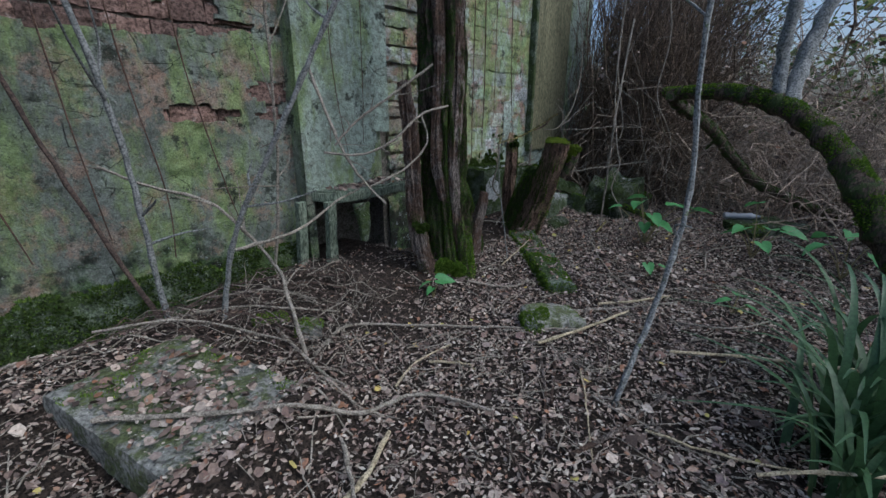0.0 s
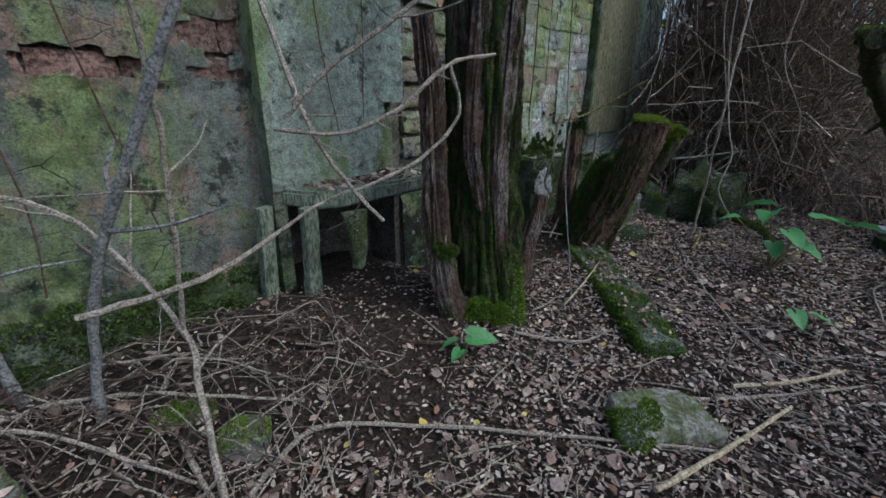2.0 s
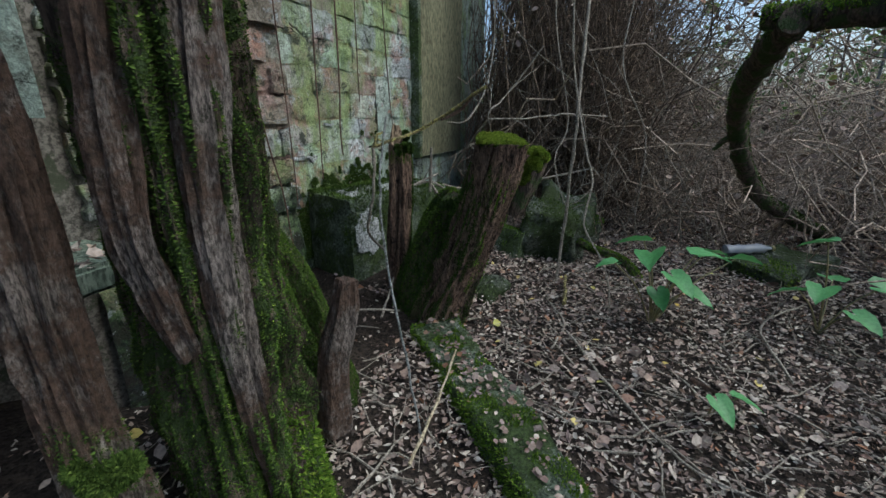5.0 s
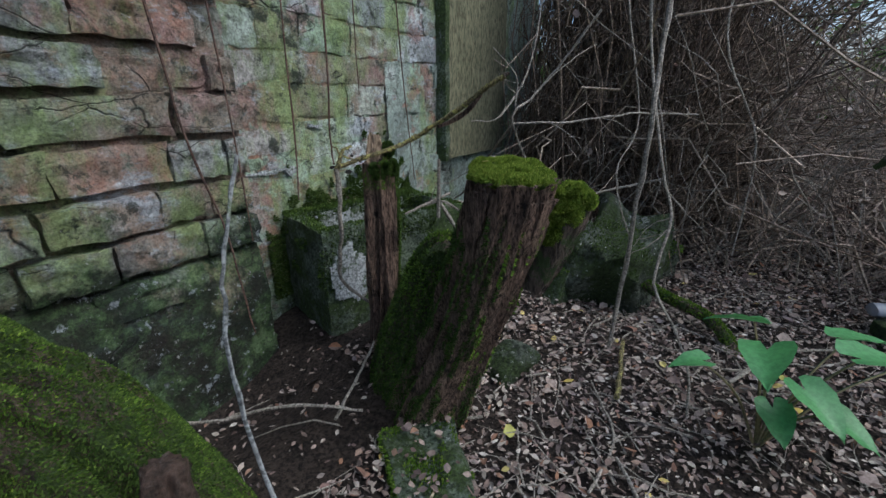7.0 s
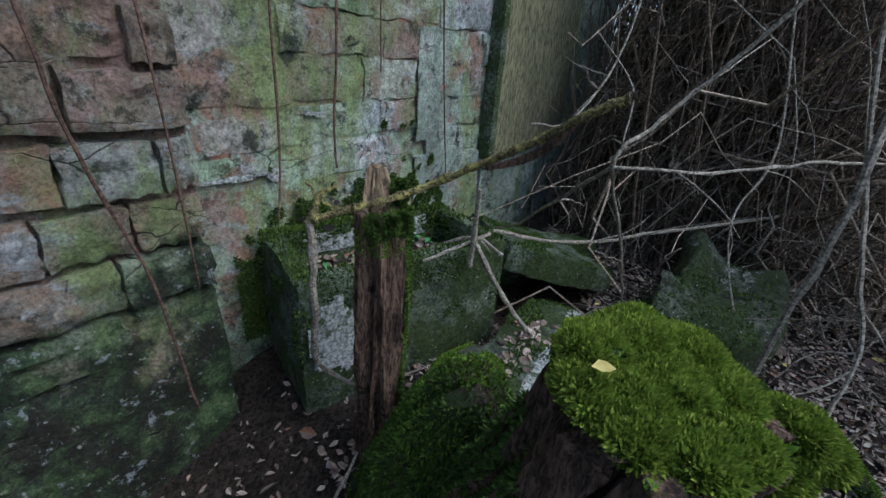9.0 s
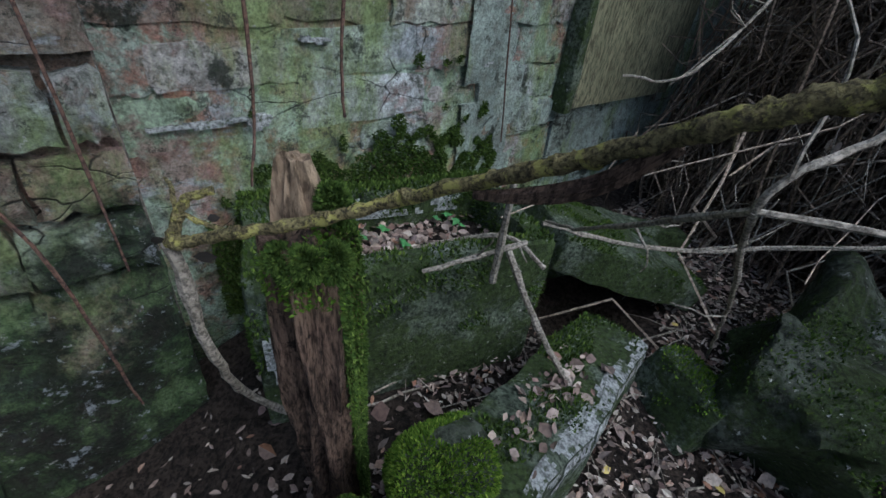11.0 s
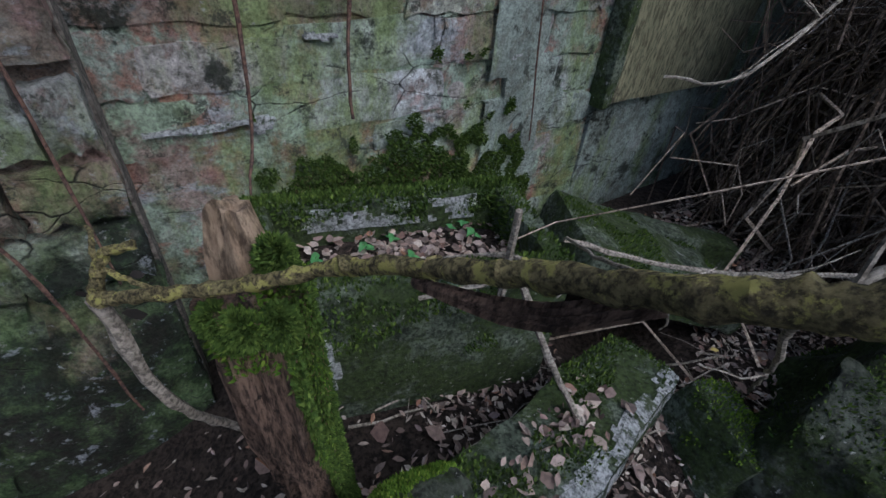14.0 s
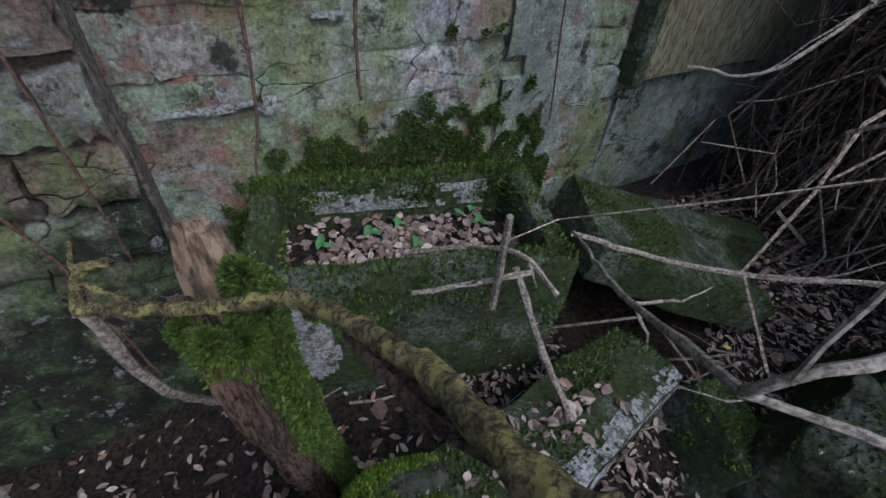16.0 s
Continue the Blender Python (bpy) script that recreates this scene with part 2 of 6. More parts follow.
M_PALE_ROT = simple("pale_rotten_wood", (0.20, 0.14, 0.09), (0.48, 0.36, 0.24), 22, 80, 0.95, relief=0.9, stretch=(1.5, 1.5, 0.4))
M_TWIG = simple("dry_twig", (0.15, 0.13, 0.10), (0.40, 0.36, 0.30), 30, 160, 0.85, stain=(0.09, 0.10, 0.05), stain_at=0.62, relief=0.5, distance=0.003)
M_STRAW = simple("straw_stem", (0.30, 0.25, 0.15), (0.52, 0.45, 0.31), 20, 120, 0.8, relief=0.3, distance=0.002)
M_STEM = simple("grey_stem", (0.12, 0.125, 0.12), (0.33, 0.34, 0.33), 24, 120, 0.8, stain=(0.10, 0.13, 0.06), stain_at=0.6, relief=0.5, distance=0.003)
M_DARKSTEM = simple("dark_stem", (0.045, 0.035, 0.03), (0.14, 0.10, 0.08), 24, 120, 0.85, relief=0.4, distance=0.003)
M_LICHEN = simple("lichened_branch", (0.045, 0.036, 0.02), (0.34, 0.29, 0.13), 70, 260, 0.88, stain=(0.44, 0.41, 0.12), stain_at=0.535, relief=1.0, distance=0.006)
M_BRAMBLE = simple("dead_bramble", (0.19, 0.145, 0.11), (0.60, 0.495, 0.39), 14, 90, 0.9, relief=0.3, distance=0.003, per="island")
M_MOSS = leaf_material("moss", (0.05, 0.10, 0.014), (0.17, 0.27, 0.035), (0.09, 0.17, 0.022), (0.30, 0.40, 0.06), rough=0.95, gloss=0.05, thin=0.25)
# M_MOSS in raised tones: the stump top's sunlight is put into the colour.
M_MOSS_LIT = leaf_material("lit_moss", (0.10, 0.15, 0.018), (0.27, 0.35, 0.05), (0.16, 0.24, 0.03), (0.42, 0.48, 0.09), rough=0.95, gloss=0.05, thin=0.25)
M_MOSSBED = simple("moss_bed", (0.03, 0.055, 0.010), (0.13, 0.20, 0.03), 40, 160, 0.95, relief=0.8, distance=0.006)
M_TANGLE = simple("dark_dead_stems", (0.045, 0.034, 0.025), (0.27, 0.205, 0.15), 14, 90, 0.9, relief=0.3, distance=0.003, per="island")
M_CRUST = simple("white_lichen", (0.30, 0.32, 0.30), (0.68, 0.71, 0.71), 30, 110, 0.9, stain=(0.06, 0.085, 0.03), stain_at=0.53, relief=1.0, distance=0.012)
M_MOSS_DARK = leaf_material("dark_moss", (0.022, 0.042, 0.011), (0.085, 0.13, 0.027), (0.04, 0.075, 0.016), (0.15, 0.21, 0.042), rough=0.95, gloss=0.05)
M_SOIL = simple("leaf_mould", (0.018, 0.014, 0.011), (0.08, 0.06, 0.046), 14, 80, 0.97, relief=1.0, distance=0.02)
M_LITTER = leaf_material("dead_leaves", (0.06, 0.043, 0.035), (0.28, 0.20, 0.16), (0.11, 0.078, 0.063), (0.46, 0.37, 0.30), (0.18, 0.12, 0.10), (0.36, 0.29, 0.25), (0.08, 0.058, 0.05), (0.58, 0.50, 0.42), (0.25, 0.12, 0.06), (0.20, 0.16, 0.16), rough=0.75, gloss=0.35)
M_CHIP = leaf_material("pale_chips", (0.33, 0.28, 0.22), (0.52, 0.46, 0.38), (0.25, 0.20, 0.16), (0.64, 0.58, 0.50), rough=0.8)
M_YELLOW = leaf_material("yellow_leaves", (0.50, 0.36, 0.06), (0.55, 0.45, 0.16), (0.40, 0.40, 0.10), rough=0.6)
M_DRIED = leaf_material("shrivelled_leaf", (0.012, 0.011, 0.010), (0.03, 0.024, 0.018), rough=0.8)
M_ARUM = leaf_material("arum_leaf", (0.07, 0.24, 0.07), (0.11, 0.32, 0.10), (0.09, 0.27, 0.085), rough=0.45, gloss=0.45, thin=0.3)
M_IRIS = leaf_material("blade_leaf", (0.025, 0.06, 0.025), (0.055, 0.12, 0.045), (0.035, 0.09, 0.045), (0.12, 0.20, 0.07), (0.34, 0.27, 0.14), rough=0.45, gloss=0.4, thin=0.25)
M_FOLIAGE = leaf_material("hedge_leaves", (0.05, 0.09, 0.03), (0.11, 0.18, 0.05), (0.08, 0.14, 0.04), (0.20, 0.26, 0.08), (0.34, 0.28, 0.09), rough=0.5, gloss=0.4, thin=0.55)
M_IRON = simple("rusty_wire", (0.06, 0.04, 0.035), (0.17, 0.10, 0.07), 30, 140, 0.8, relief=0.4, distance=0.002)
m_bot, t_bot, b_bot = material("crumpled_plastic", 0.25)
b_bot.inputs["Base Color"].default_value = (0.36, 0.38, 0.42, 1)
b_bot.inputs["Transmission Weight"].default_value = 0.35
M_BOTTLE = m_bot


# ---- mesh helpers ----
def mesh_object(name, verts, faces, mat, parent=None, label="", smooth=True):
    me = bpy.data.meshes.new(name)
    me.from_pydata(verts, [], faces)
    me.materials.append(mat)
    if smooth:
        me.polygons.foreach_set("use_smooth", [True] * len(me.polygons))
    me.update()
    if smooth:
        me.set_sharp_from_angle(angle=radians(42))
    ob = new(name, me)
    ob.parent = parent
    if label:
        ob["label"] = label
    return ob


def part(name, bm, mat, parent=None, label="", smooth=True):
    me = bpy.data.meshes.new(name)
    bm.to_mesh(me)
    bm.free()
    me.materials.append(mat)
    if smooth:
        me.polygons.foreach_set("use_smooth", [True] * len(me.polygons))
        me.set_sharp_from_angle(angle=radians(42))
    ob = new(name, me)
    ob.parent = parent
    if label:
        ob["label"] = label
    return ob


def empty(name, where, label, category, group="", kind=""):
    ob = new(name)
    ob.empty_display_size = 0.05
    ob.matrix_basis = where
    return tagged(ob, label, category, group, kind)


def spline(points, n):
    """Points along a smooth curve through the given ones."""
    pts = [Vector(p) for p in points]
    ext = [2 * pts[0] - pts[1], *pts, 2 * pts[-1] - pts[-2]]
    out = []
    for i in range(len(pts) - 1):
        a, b, c, d = ext[i:i + 4]
        for k in range(n):
            s = k / n
            out.append(0.5 * ((2 * b) + (c - a) * s + (2 * a - 5 * b + 4 * c - d) * s * s + (3 * b - a - 3 * c + d) * s ** 3))
    out.append(pts[-1])
    return out


def tube(points, r0, r1, sides=6, n=5, wobble=0.0, knots=0.0, seed=0.0):
    """Verts and faces of a tapered, slightly crooked stem."""
    path = spline(points, n) if n > 1 else [Vector(p) for p in points]
    verts, faces = [], []
    side = Vector((0.31, 0.77, 0.55))
    for i, p in enumerate(path):
        k = i / (len(path) - 1)
        q = path[min(i + 1, len(path) - 1)] - path[max(i - 1, 0)]
        q.normalize()
        a = q.cross(side)
        if a.length < 1e-4:
            a = q.cross(Vector((1, 0, 0)))
        a.normalize()
        b = q.cross(a)
        side = -b
        if wobble:
            p = p + Vector((noise.noise((seed + i * 0.7, 1.3, 0)), noise.noise((seed + i * 0.7, 5.1, 0)), noise.noise((seed + i * 0.7, 9.7, 0)))) * wobble
        r = r0 + (r1 - r0) * k
        if knots and i % 4 == 2:
            r *= 1 + knots
        for s in range(sides):
            w = 2 * math.pi * s / sides
            rr = r * (1 + 0.16 * noise.noise((seed + w * 3.1, i * 0.9, 4.4)))
            verts.append(p + (a * math.cos(w) + b * math.sin(w)) * rr)
    m = len(path)
    for i in range(m - 1):
        for s in range(sides):
            s2 = (s + 1) % sides
            faces.append((i * sides + s, i * sides + s2, (i + 1) * sides + s2, (i + 1) * sides + s))
    faces.append(tuple(range(sides - 1, -1, -1)))
    faces.append(tuple((m - 1) * sides + s for s in range(sides)))
    return verts, faces


class Heap:
    """Gathers many small pieces into one mesh."""

    def __init__(self):
        self.v, self.f = [], []

    def add(self, verts, faces):
        o = len(self.v)
        self.v.extend(verts)
        self.f.extend(tuple(i + o for i in f) for f in faces)

    def make(self, name, mat, parent=None, label="", smooth=True):
        return mesh_object(name, [tuple(v) for v in self.v], self.f, mat, parent, label, smooth)


def rough_box(size, cells=0.03, jitter=0.006, round_by=0.02, seed=0.0, warp=0.0):
    """A worn block: a box cut into cells, its edges rounded and its faces uneven. It stands on z = 0."""
    sx, sy, sz = size
    nx, ny, nz = (max(2, round(s / cells)) for s in size)
    verts, index, faces = [], {}, []

    def vert(i, j, k):
        key = (i, j, k)
        if key not in index:
            p = Vector((sx * (i / nx - 0.5), sy * (j / ny - 0.5), sz * (k / nz)))
            c = Vector((max(-sx / 2 + round_by, min(sx / 2 - round_by, p.x)), max(-sy / 2 + round_by, min(sy / 2 - round_by, p.y)), max(round_by, min(sz - round_by, p.z))))
            d = p - c
            if d.length > 1e-6:
                p = c + d.normalized() * min(d.length, round_by)
            s = Vector((seed, seed * 1.7, seed * 0.3))
            q = p * 14 + s
            p = p + Vector((noise.noise(q), noise.noise(q + Vector((31, 0, 0))), noise.noise(q + Vector((0, 57, 0))))) * jitter
            if warp:
                q = p * 4 + s
                p = p + Vector((noise.noise(q), noise.noise(q + Vector((31, 0, 0))), noise.noise(q + Vector((0, 57, 0))))) * warp
            index[key] = len(verts)
            verts.append(p)
        return index[key]

    for i in range(nx):
        for j in range(ny):
            faces.append((vert(i, j, 0), vert(i, j + 1, 0), vert(i + 1, j + 1, 0), vert(i + 1, j, 0)))
            faces.append((vert(i, j, nz), vert(i + 1, j, nz), vert(i + 1, j + 1, nz), vert(i, j + 1, nz)))
    for i in range(nx):
        for k in range(nz):
            faces.append((vert(i, 0, k), vert(i + 1, 0, k), vert(i + 1, 0, k + 1), vert(i, 0, k + 1)))
            faces.append((vert(i, ny, k), vert(i, ny, k + 1), vert(i + 1, ny, k + 1), vert(i + 1, ny, k)))
    for j in range(ny):
        for k in range(nz):
            faces.append((vert(0, j, k), vert(0, j, k + 1), vert(0, j + 1, k + 1), vert(0, j + 1, k)))
            faces.append((vert(nx, j, k), vert(nx, j + 1, k), vert(nx, j + 1, k + 1), vert(nx, j, k + 1)))
    return verts, faces


def moved(vf, m):
    return [m @ v for v in vf[0]], vf[1]


def moss_on(name, surface, count, length, mat, parent, rnd, keep=None, label="", lean=0.5):
    """Short pointed tufts that grow out of the faces of a mesh, where keep(place, normal) lets them."""
    verts, faces = surface
    tri = []
    area = []
    for f in faces:
        a, b, c = verts[f[0]], verts[f[1]], verts[f[2]]
        n = (b - a).cross(c - a)
        ar = n.length * (1 if len(f) > 3 else 0.5)
        if ar < 1e-9 or len(f) > 4:
            continue
        tri.append((f, n.normalized()))
        area.append(ar)
    heap = Heap()
    for f, n in rnd.choices(tri, area, k=count):
        a, b = rnd.random(), rnd.random()
        if len(f) == 4:
            p = verts[f[0]].lerp(verts[f[1]], a).lerp(verts[f[3]].lerp(verts[f[2]], a), b)
        else:
            p = verts[f[0]] + (verts[f[1]] - verts[f[0]]) * a * (1 - b) + (verts[f[2]] - verts[f[0]]) * b * (1 - a)
        if keep and not keep(p, n):
            continue
        tuft(heap, p, n, length * rnd.uniform(0.5, 1.3), rnd, lean)
    return heap.make(name, mat, parent, label, False)


def tuft(heap, p, n, size, rnd, lean=0.5):
    d = n + Vector((rnd.gauss(0, lean), rnd.gauss(0, lean), rnd.gauss(0, lean) + 0.15))
    d.normalize()
    s = d.cross(Vector((rnd.gauss(0, 1), rnd.gauss(0, 1), rnd.gauss(0, 1)))).normalized() * size * 0.22
    base = p - n * size * 0.15
    mid = base + d * size * 0.55
    heap.add([base - s * 0.6, base + s * 0.6, mid + s, mid - s, base + d * size + n * 0.2 * size], [(0, 1, 2, 3), (3, 2, 4)])


def dead_leaf(heap, p, size, rnd, up, flat=0.5, slim=0.45):
    """A curled leaf: six points, four faces."""
    w = rnd.uniform(0, 2 * math.pi)
    d = Vector((math.cos(w), math.sin(w), rnd.gauss(0, 0.35) * flat)).normalized()
    n = (up + Vector((rnd.gauss(0, flat), rnd.gauss(0, flat), 0))).normalized()
    s = d.cross(n).normalized() * size * slim * rnd.uniform(0.6, 1.2)
    n = s.cross(d).normalized() * size
    c = rnd.uniform(-0.10, 0.22)
    heap.add([p - d * size * 0.5, p - d * size * 0.12 + s * 0.9 + n * c, p + d * size * 0.22 + s * 0.75 + n * c * 1.2, p + d * size * 0.55 + n * c * 0.6,
              p + d * size * 0.2 - s * 0.8 + n * c, p - d * size * 0.15 - s + n * c * 0.8, p + n * 0.0],
             [(0, 6, 1), (1, 6, 3, 2), (6, 5, 4, 3), (0, 5, 6)])


def branch(name, points, r0, r1, mat, label, category="branch", twigs=0, rnd=None, n=6, sides=7, wobble=0.006, group="", twig_len=0.25):
    """One stem, with side twigs as parts."""
    ob = empty(name, Matrix.Translation(points[0]), label, category, group)
    inv = Matrix.Translation(points[0]).inverted()
    seed = sum(points[0]) * 17
    v, f = tube(points, r0, r1, sides, n, wobble, 0.22, seed)
    mesh_object("stem", [tuple(inv @ p) for p in v], f, mat, ob)
    path = spline(points, n)
    for i in range(twigs):
        k = rnd.randrange(len(path) // 4, len(path) - 1)
        a = path[k]
        d = (path[k + 1] - path[k]).normalized()
        e = Vector((rnd.gauss(0, 1), rnd.gauss(0, 1), rnd.gauss(0.2, 0.8))).normalized()
        e = (d * 0.8 + e).normalized()
        ln = twig_len * rnd.uniform(0.4, 1.2)
        bend = Vector((rnd.gauss(0, 0.3), rnd.gauss(0, 0.3), rnd.gauss(0, 0.3))) * ln
        r = (r0 + (r1 - r0) * k / len(path)) * 0.55
        v, f = tube([a, a + e * ln * 0.5 + bend * 0.3, a + e * ln + bend], r, r * 0.4, 5, 4, 0.004, 0.2, k * 3.3)
        mesh_object("twig", [tuple(inv @ p) for p in v], f, mat, ob)
    return ob


# ---- large structure ----
rnd = random.Random(11)


def ground_sheet():
    """One sheet, fine round the path and coarse out to the horizon."""
    def steps(lo, hi, c0, c1):
        fine = [c0 + i * 0.045 for i in range(int((c1 - c0) / 0.045) + 1)]
        out, d, p = [], 0.06, fine[-1]
        while p < hi:
            d *= 1.22
            p += d
            out.append(p)
        left, d, p = [], 0.06, fine[0]
        while p > lo:
            d *= 1.22
            p -= d
            left.append(p)
        return left[::-1] + fine + out
    xs, ys = steps(-300, 300, -2.6, 3.6), steps(-300, 300, -0.4, 6.2)
    verts = [(x, y, ground_z(x, y) + 0.010 * noise.noise((x * 17, y * 17, 0))) for y in ys for x in xs]
    n = len(xs)
    faces = [(j * n + i, j * n + i + 1, (j + 1) * n + i + 1, (j + 1) * n + i) for j in range(len(ys) - 1) for i in range(n - 1)]
    ob = mesh_object("ground", verts, faces, M_SOIL)
    return tagged(ob, "dark woodland soil under a layer of dead leaves", "ground", kind="structure")


ground = ground_sheet()


def wall_piece(name, label):
    ob = empty(name, WALL, label, "wall", kind="structure")
    return ob


def slab_box(u0, u1, v0, v1, z0, z1):
    """Box by the wall's own axes, v0 behind, v1 in front."""
    x0, x1, y0, y1 = u0, u1, -v1, -v0
    v = [Vector(p) for p in ((x0, y0, z0), (x1, y0, z0), (x1, y1, z0), (x0, y1, z0), (x0, y0, z1), (x1, y0, z1), (x1, y1, z1), (x0, y1, z1))]
    return v, [(3, 2, 1, 0), (4, 5, 6, 7), (0, 1, 5, 4), (1, 2, 6, 5), (2, 3, 7, 6), (3, 0, 4, 7)]


def sheet(u0, u1, z0, z1, v, cell, lift, hole=None):
    """An uneven skin on the wall; lift(u, z) raises it, hole(u, z) leaves it out. It has a turned-in rim at holes."""
    nu, nz = int((u1 - u0) / cell), int((z1 - z0) / cell)
    verts, faces, idx = [], [], {}

    def vert(i, j, back=False):
        key = (i, j, back)
        if key not in idx:
            u, z = u0 + (u1 - u0) * i / nu, z0 + (z1 - z0) * j / nz
            if 0 < i < nu:
                u += cell * 0.7 * noise.noise((u * 23, z * 23, 1.0))
            if 0 < j < nz:
                z += cell * 0.7 * noise.noise((u * 23, z * 23, 8.0))
            idx[key] = len(verts)
            verts.append((u, -v - (lift(u, z) if not back else -0.012), z))
        return idx[key]

    solid = [[not (hole and hole(u0 + (u1 - u0) * (i + 0.5) / nu, z0 + (z1 - z0) * (j + 0.5) / nz)) for j in range(nz)] for i in range(nu)]
    for i in range(nu):
        for j in range(nz):
            if not solid[i][j]:
                continue
            faces.append((vert(i, j), vert(i + 1, j), vert(i + 1, j + 1), vert(i, j + 1)))
            for di, dj, a, b in ((-1, 0, (i, j + 1), (i, j)), (1, 0, (i + 1, j), (i + 1, j + 1)), (0, -1, (i, j), (i + 1, j)), (0, 1, (i + 1, j + 1), (i, j + 1))):
                k, m = i + di, j + dj
                if 0 <= k < nu and 0 <= m < nz and not solid[k][m]:
                    faces.append((vert(*b), vert(*a), vert(*a, True), vert(*b, True)))
    return verts, faces


def brick_meshes(name, mat, count, rnd, bulge):
    """Unit bricks, 1 x 1 x 1 with the worn front at y = 0, drawn out by their object's scale."""
    out = []
    for c in range(count):
        verts, idx, faces = [], {}, []
        nx, nz = 6, 4
        for i in range(nx + 1):
            for k in range(nz + 1):
                x, z = i / nx - 0.5, k / nz - 0.5
                edge = i in (0, nx) or k in (0, nz)
                y = (rnd.uniform(0.0, 0.10) if edge else 0.0) + rnd.uniform(-1, 1) * bulge
                x += rnd.uniform(-0.03, 0.03)
                z += rnd.uniform(-0.07, 0.07)
                idx[i, k] = len(verts)
                verts.append((x, y, z))
        for i in range(nx):
            for k in range(nz):
                faces.append((idx[i, k], idx[i + 1, k], idx[i + 1, k + 1], idx[i, k + 1]))
        rim = [idx[i, 0] for i in range(nx + 1)] + [idx[nx, k] for k in range(1, nz + 1)] + [idx[i, nz] for i in range(nx - 1, -1, -1)] + [idx[0, k] for k in range(nz - 1, 0, -1)]
        back = []
        for r in rim:
            back.append(len(verts))
            verts.append((verts[r][0], 1.0, verts[r][2]))
        for i in range(len(rim)):
            j = (i + 1) % len(rim)
            faces.append((rim[j], rim[i], back[i], back[j]))
        me = bpy.data.meshes.new(name)
        me.from_pydata(verts, [], faces)
        me.materials.append(mat)
        me.polygons.foreach_set("use_smooth", [True] * len(me.polygons))
        me.set_sharp_from_angle(angle=radians(14))
        out.append(me)
    return out


COURSE = 0.132


def lay_bricks(parent, u0, u1, z0, z1, v, meshes, rnd, gap=0.012, out=0.012, length=(0.16, 0.30), depth=0.06, keep=None, slots=0.0):
    row, z = 0, z0
    while z < z1 - 0.02:
        h = min(COURSE * rnd.uniform(0.92, 1.08), z1 - z)
        u = u0 - (rnd.uniform(0, 0.1) if row % 2 else 0)
        while u < u1 - 0.01:
            w = rnd.uniform(*length)
            a, b = max(u, u0), min(u + w, u1)
            if u1 - b < 0.06:
                b = u1
            if b - a > 0.03 and (keep is None or keep((a + b) / 2, z + h / 2)):
                cut = 0.026 if slots and rnd.random() < slots else 0.0
                ob = new("brick", rnd.choice(meshes))
                ob.parent = parent
                ob.matrix_basis = (Matrix.Translation(((a + b) / 2, -v - (rnd.uniform(-0.3, 1.0) if rnd.random() > 0.12 else -1.6) * out, z + (h - cut) / 2 + 0.01 * noise.noise((a * 2, z, 3))))
                                   @ Euler((rnd.gauss(0, 0.010), rnd.gauss(0, 0.012), rnd.gauss(0, 0.006))).to_matrix().to_4x4()
                                   @ Matrix.Diagonal((b - a - gap * 0.6, depth, h - cut - gap * 1.5, 1)))
            u = b if b == u1 else u + w
        z += h
        row += 1


TOP = 2.7
V_A, V_P, V_R = -2.645, -2.52, -2.79

# worn plaster wall, with patches where brick shows
wall_1 = wall_piece("wall_1", "old brick wall under peeling green-stained plaster")
h = Heap()
h.add(*slab_box(-4.5, 1.50, V_A - 0.40, V_A - 0.035, -0.3, TOP))
h.make("wall_core", M_MORTAR, wall_1, smooth=False)


def patch(u, z, cu, cz, ru, rz):
    return ((u - cu) / ru) ** 2 + ((z - cz) / rz) ** 2 + 0.9 * noise.noise((u * 9, z * 16, 5.0)) < 1.0


def plaster_gone(u, z):
    if patch(u, z, 0.93, 1.15, 0.19, 0.045) or patch(u, z, 1.36, 1.26, 0.13, 0.075) or patch(u, z, 1.36, 1.13, 0.12, 0.03):
        return True
    if patch(u, z, 0.6, 1.62, 0.55, 0.10) or patch(u, z, 0.2, 1.85, 0.5, 0.06) or patch(u, z, 1.1, 1.62, 0.22, 0.035):
        return True
    return z > 1.45 and noise.noise((u * 3.3, z * 9.0, 7.7)) > 0.34


def plaster_lift(u, z):
    c = (z - 0.02) / COURSE
    joint = abs(c - round(c)) * 2
    crack = noise.noise((u * 5, round(c) * 3.7, 0.0))
    dip = -0.020 * step(0.20, 0.0, joint + 0.12 * noise.noise((u * 31, z * 31, 0))) * step(0.0, 0.22, crack)
    return 0.010 + dip + 0.008 * noise.noise((u * 4, z * 4, 0)) + 0.005 * noise.noise((u * 21, z * 31, 2)) + 0.002 * noise.noise((u * 60, z * 60, 2))


v, f = sheet(-4.5, 1.50, -0.15, TOP, V_A, 0.022, plaster_lift, plaster_gone)
mesh_object("plaster_skin", v, f, M_PLASTER, wall_1, "peeling green-grey plaster")
red_bricks = brick_meshes("brick", M_RED, 6, rnd, 0.10)
lay_bricks(wall_1, -0.6, 1.50, 0.02 + COURSE * 7, TOP - 0.05, V_A - 0.014, red_bricks, rnd, keep=lambda u, z: any(plaster_gone(u + a, z + b) for a in (-0.12, -0.06, 0, 0.06, 0.12) for b in (-0.05, 0, 0.05)))

# smooth rendered pier over a niche
pier = wall_piece("wall_2", "smooth grey-green rendered pier above a dark niche")


def pier_lift(u, z):
    return 0.006 * noise.noise((u * 3, z * 2, 4)) + 0.0025 * noise.noise((u * 17, z * 17, 4)) + 0.012 * step(1.56, 1.50, u)


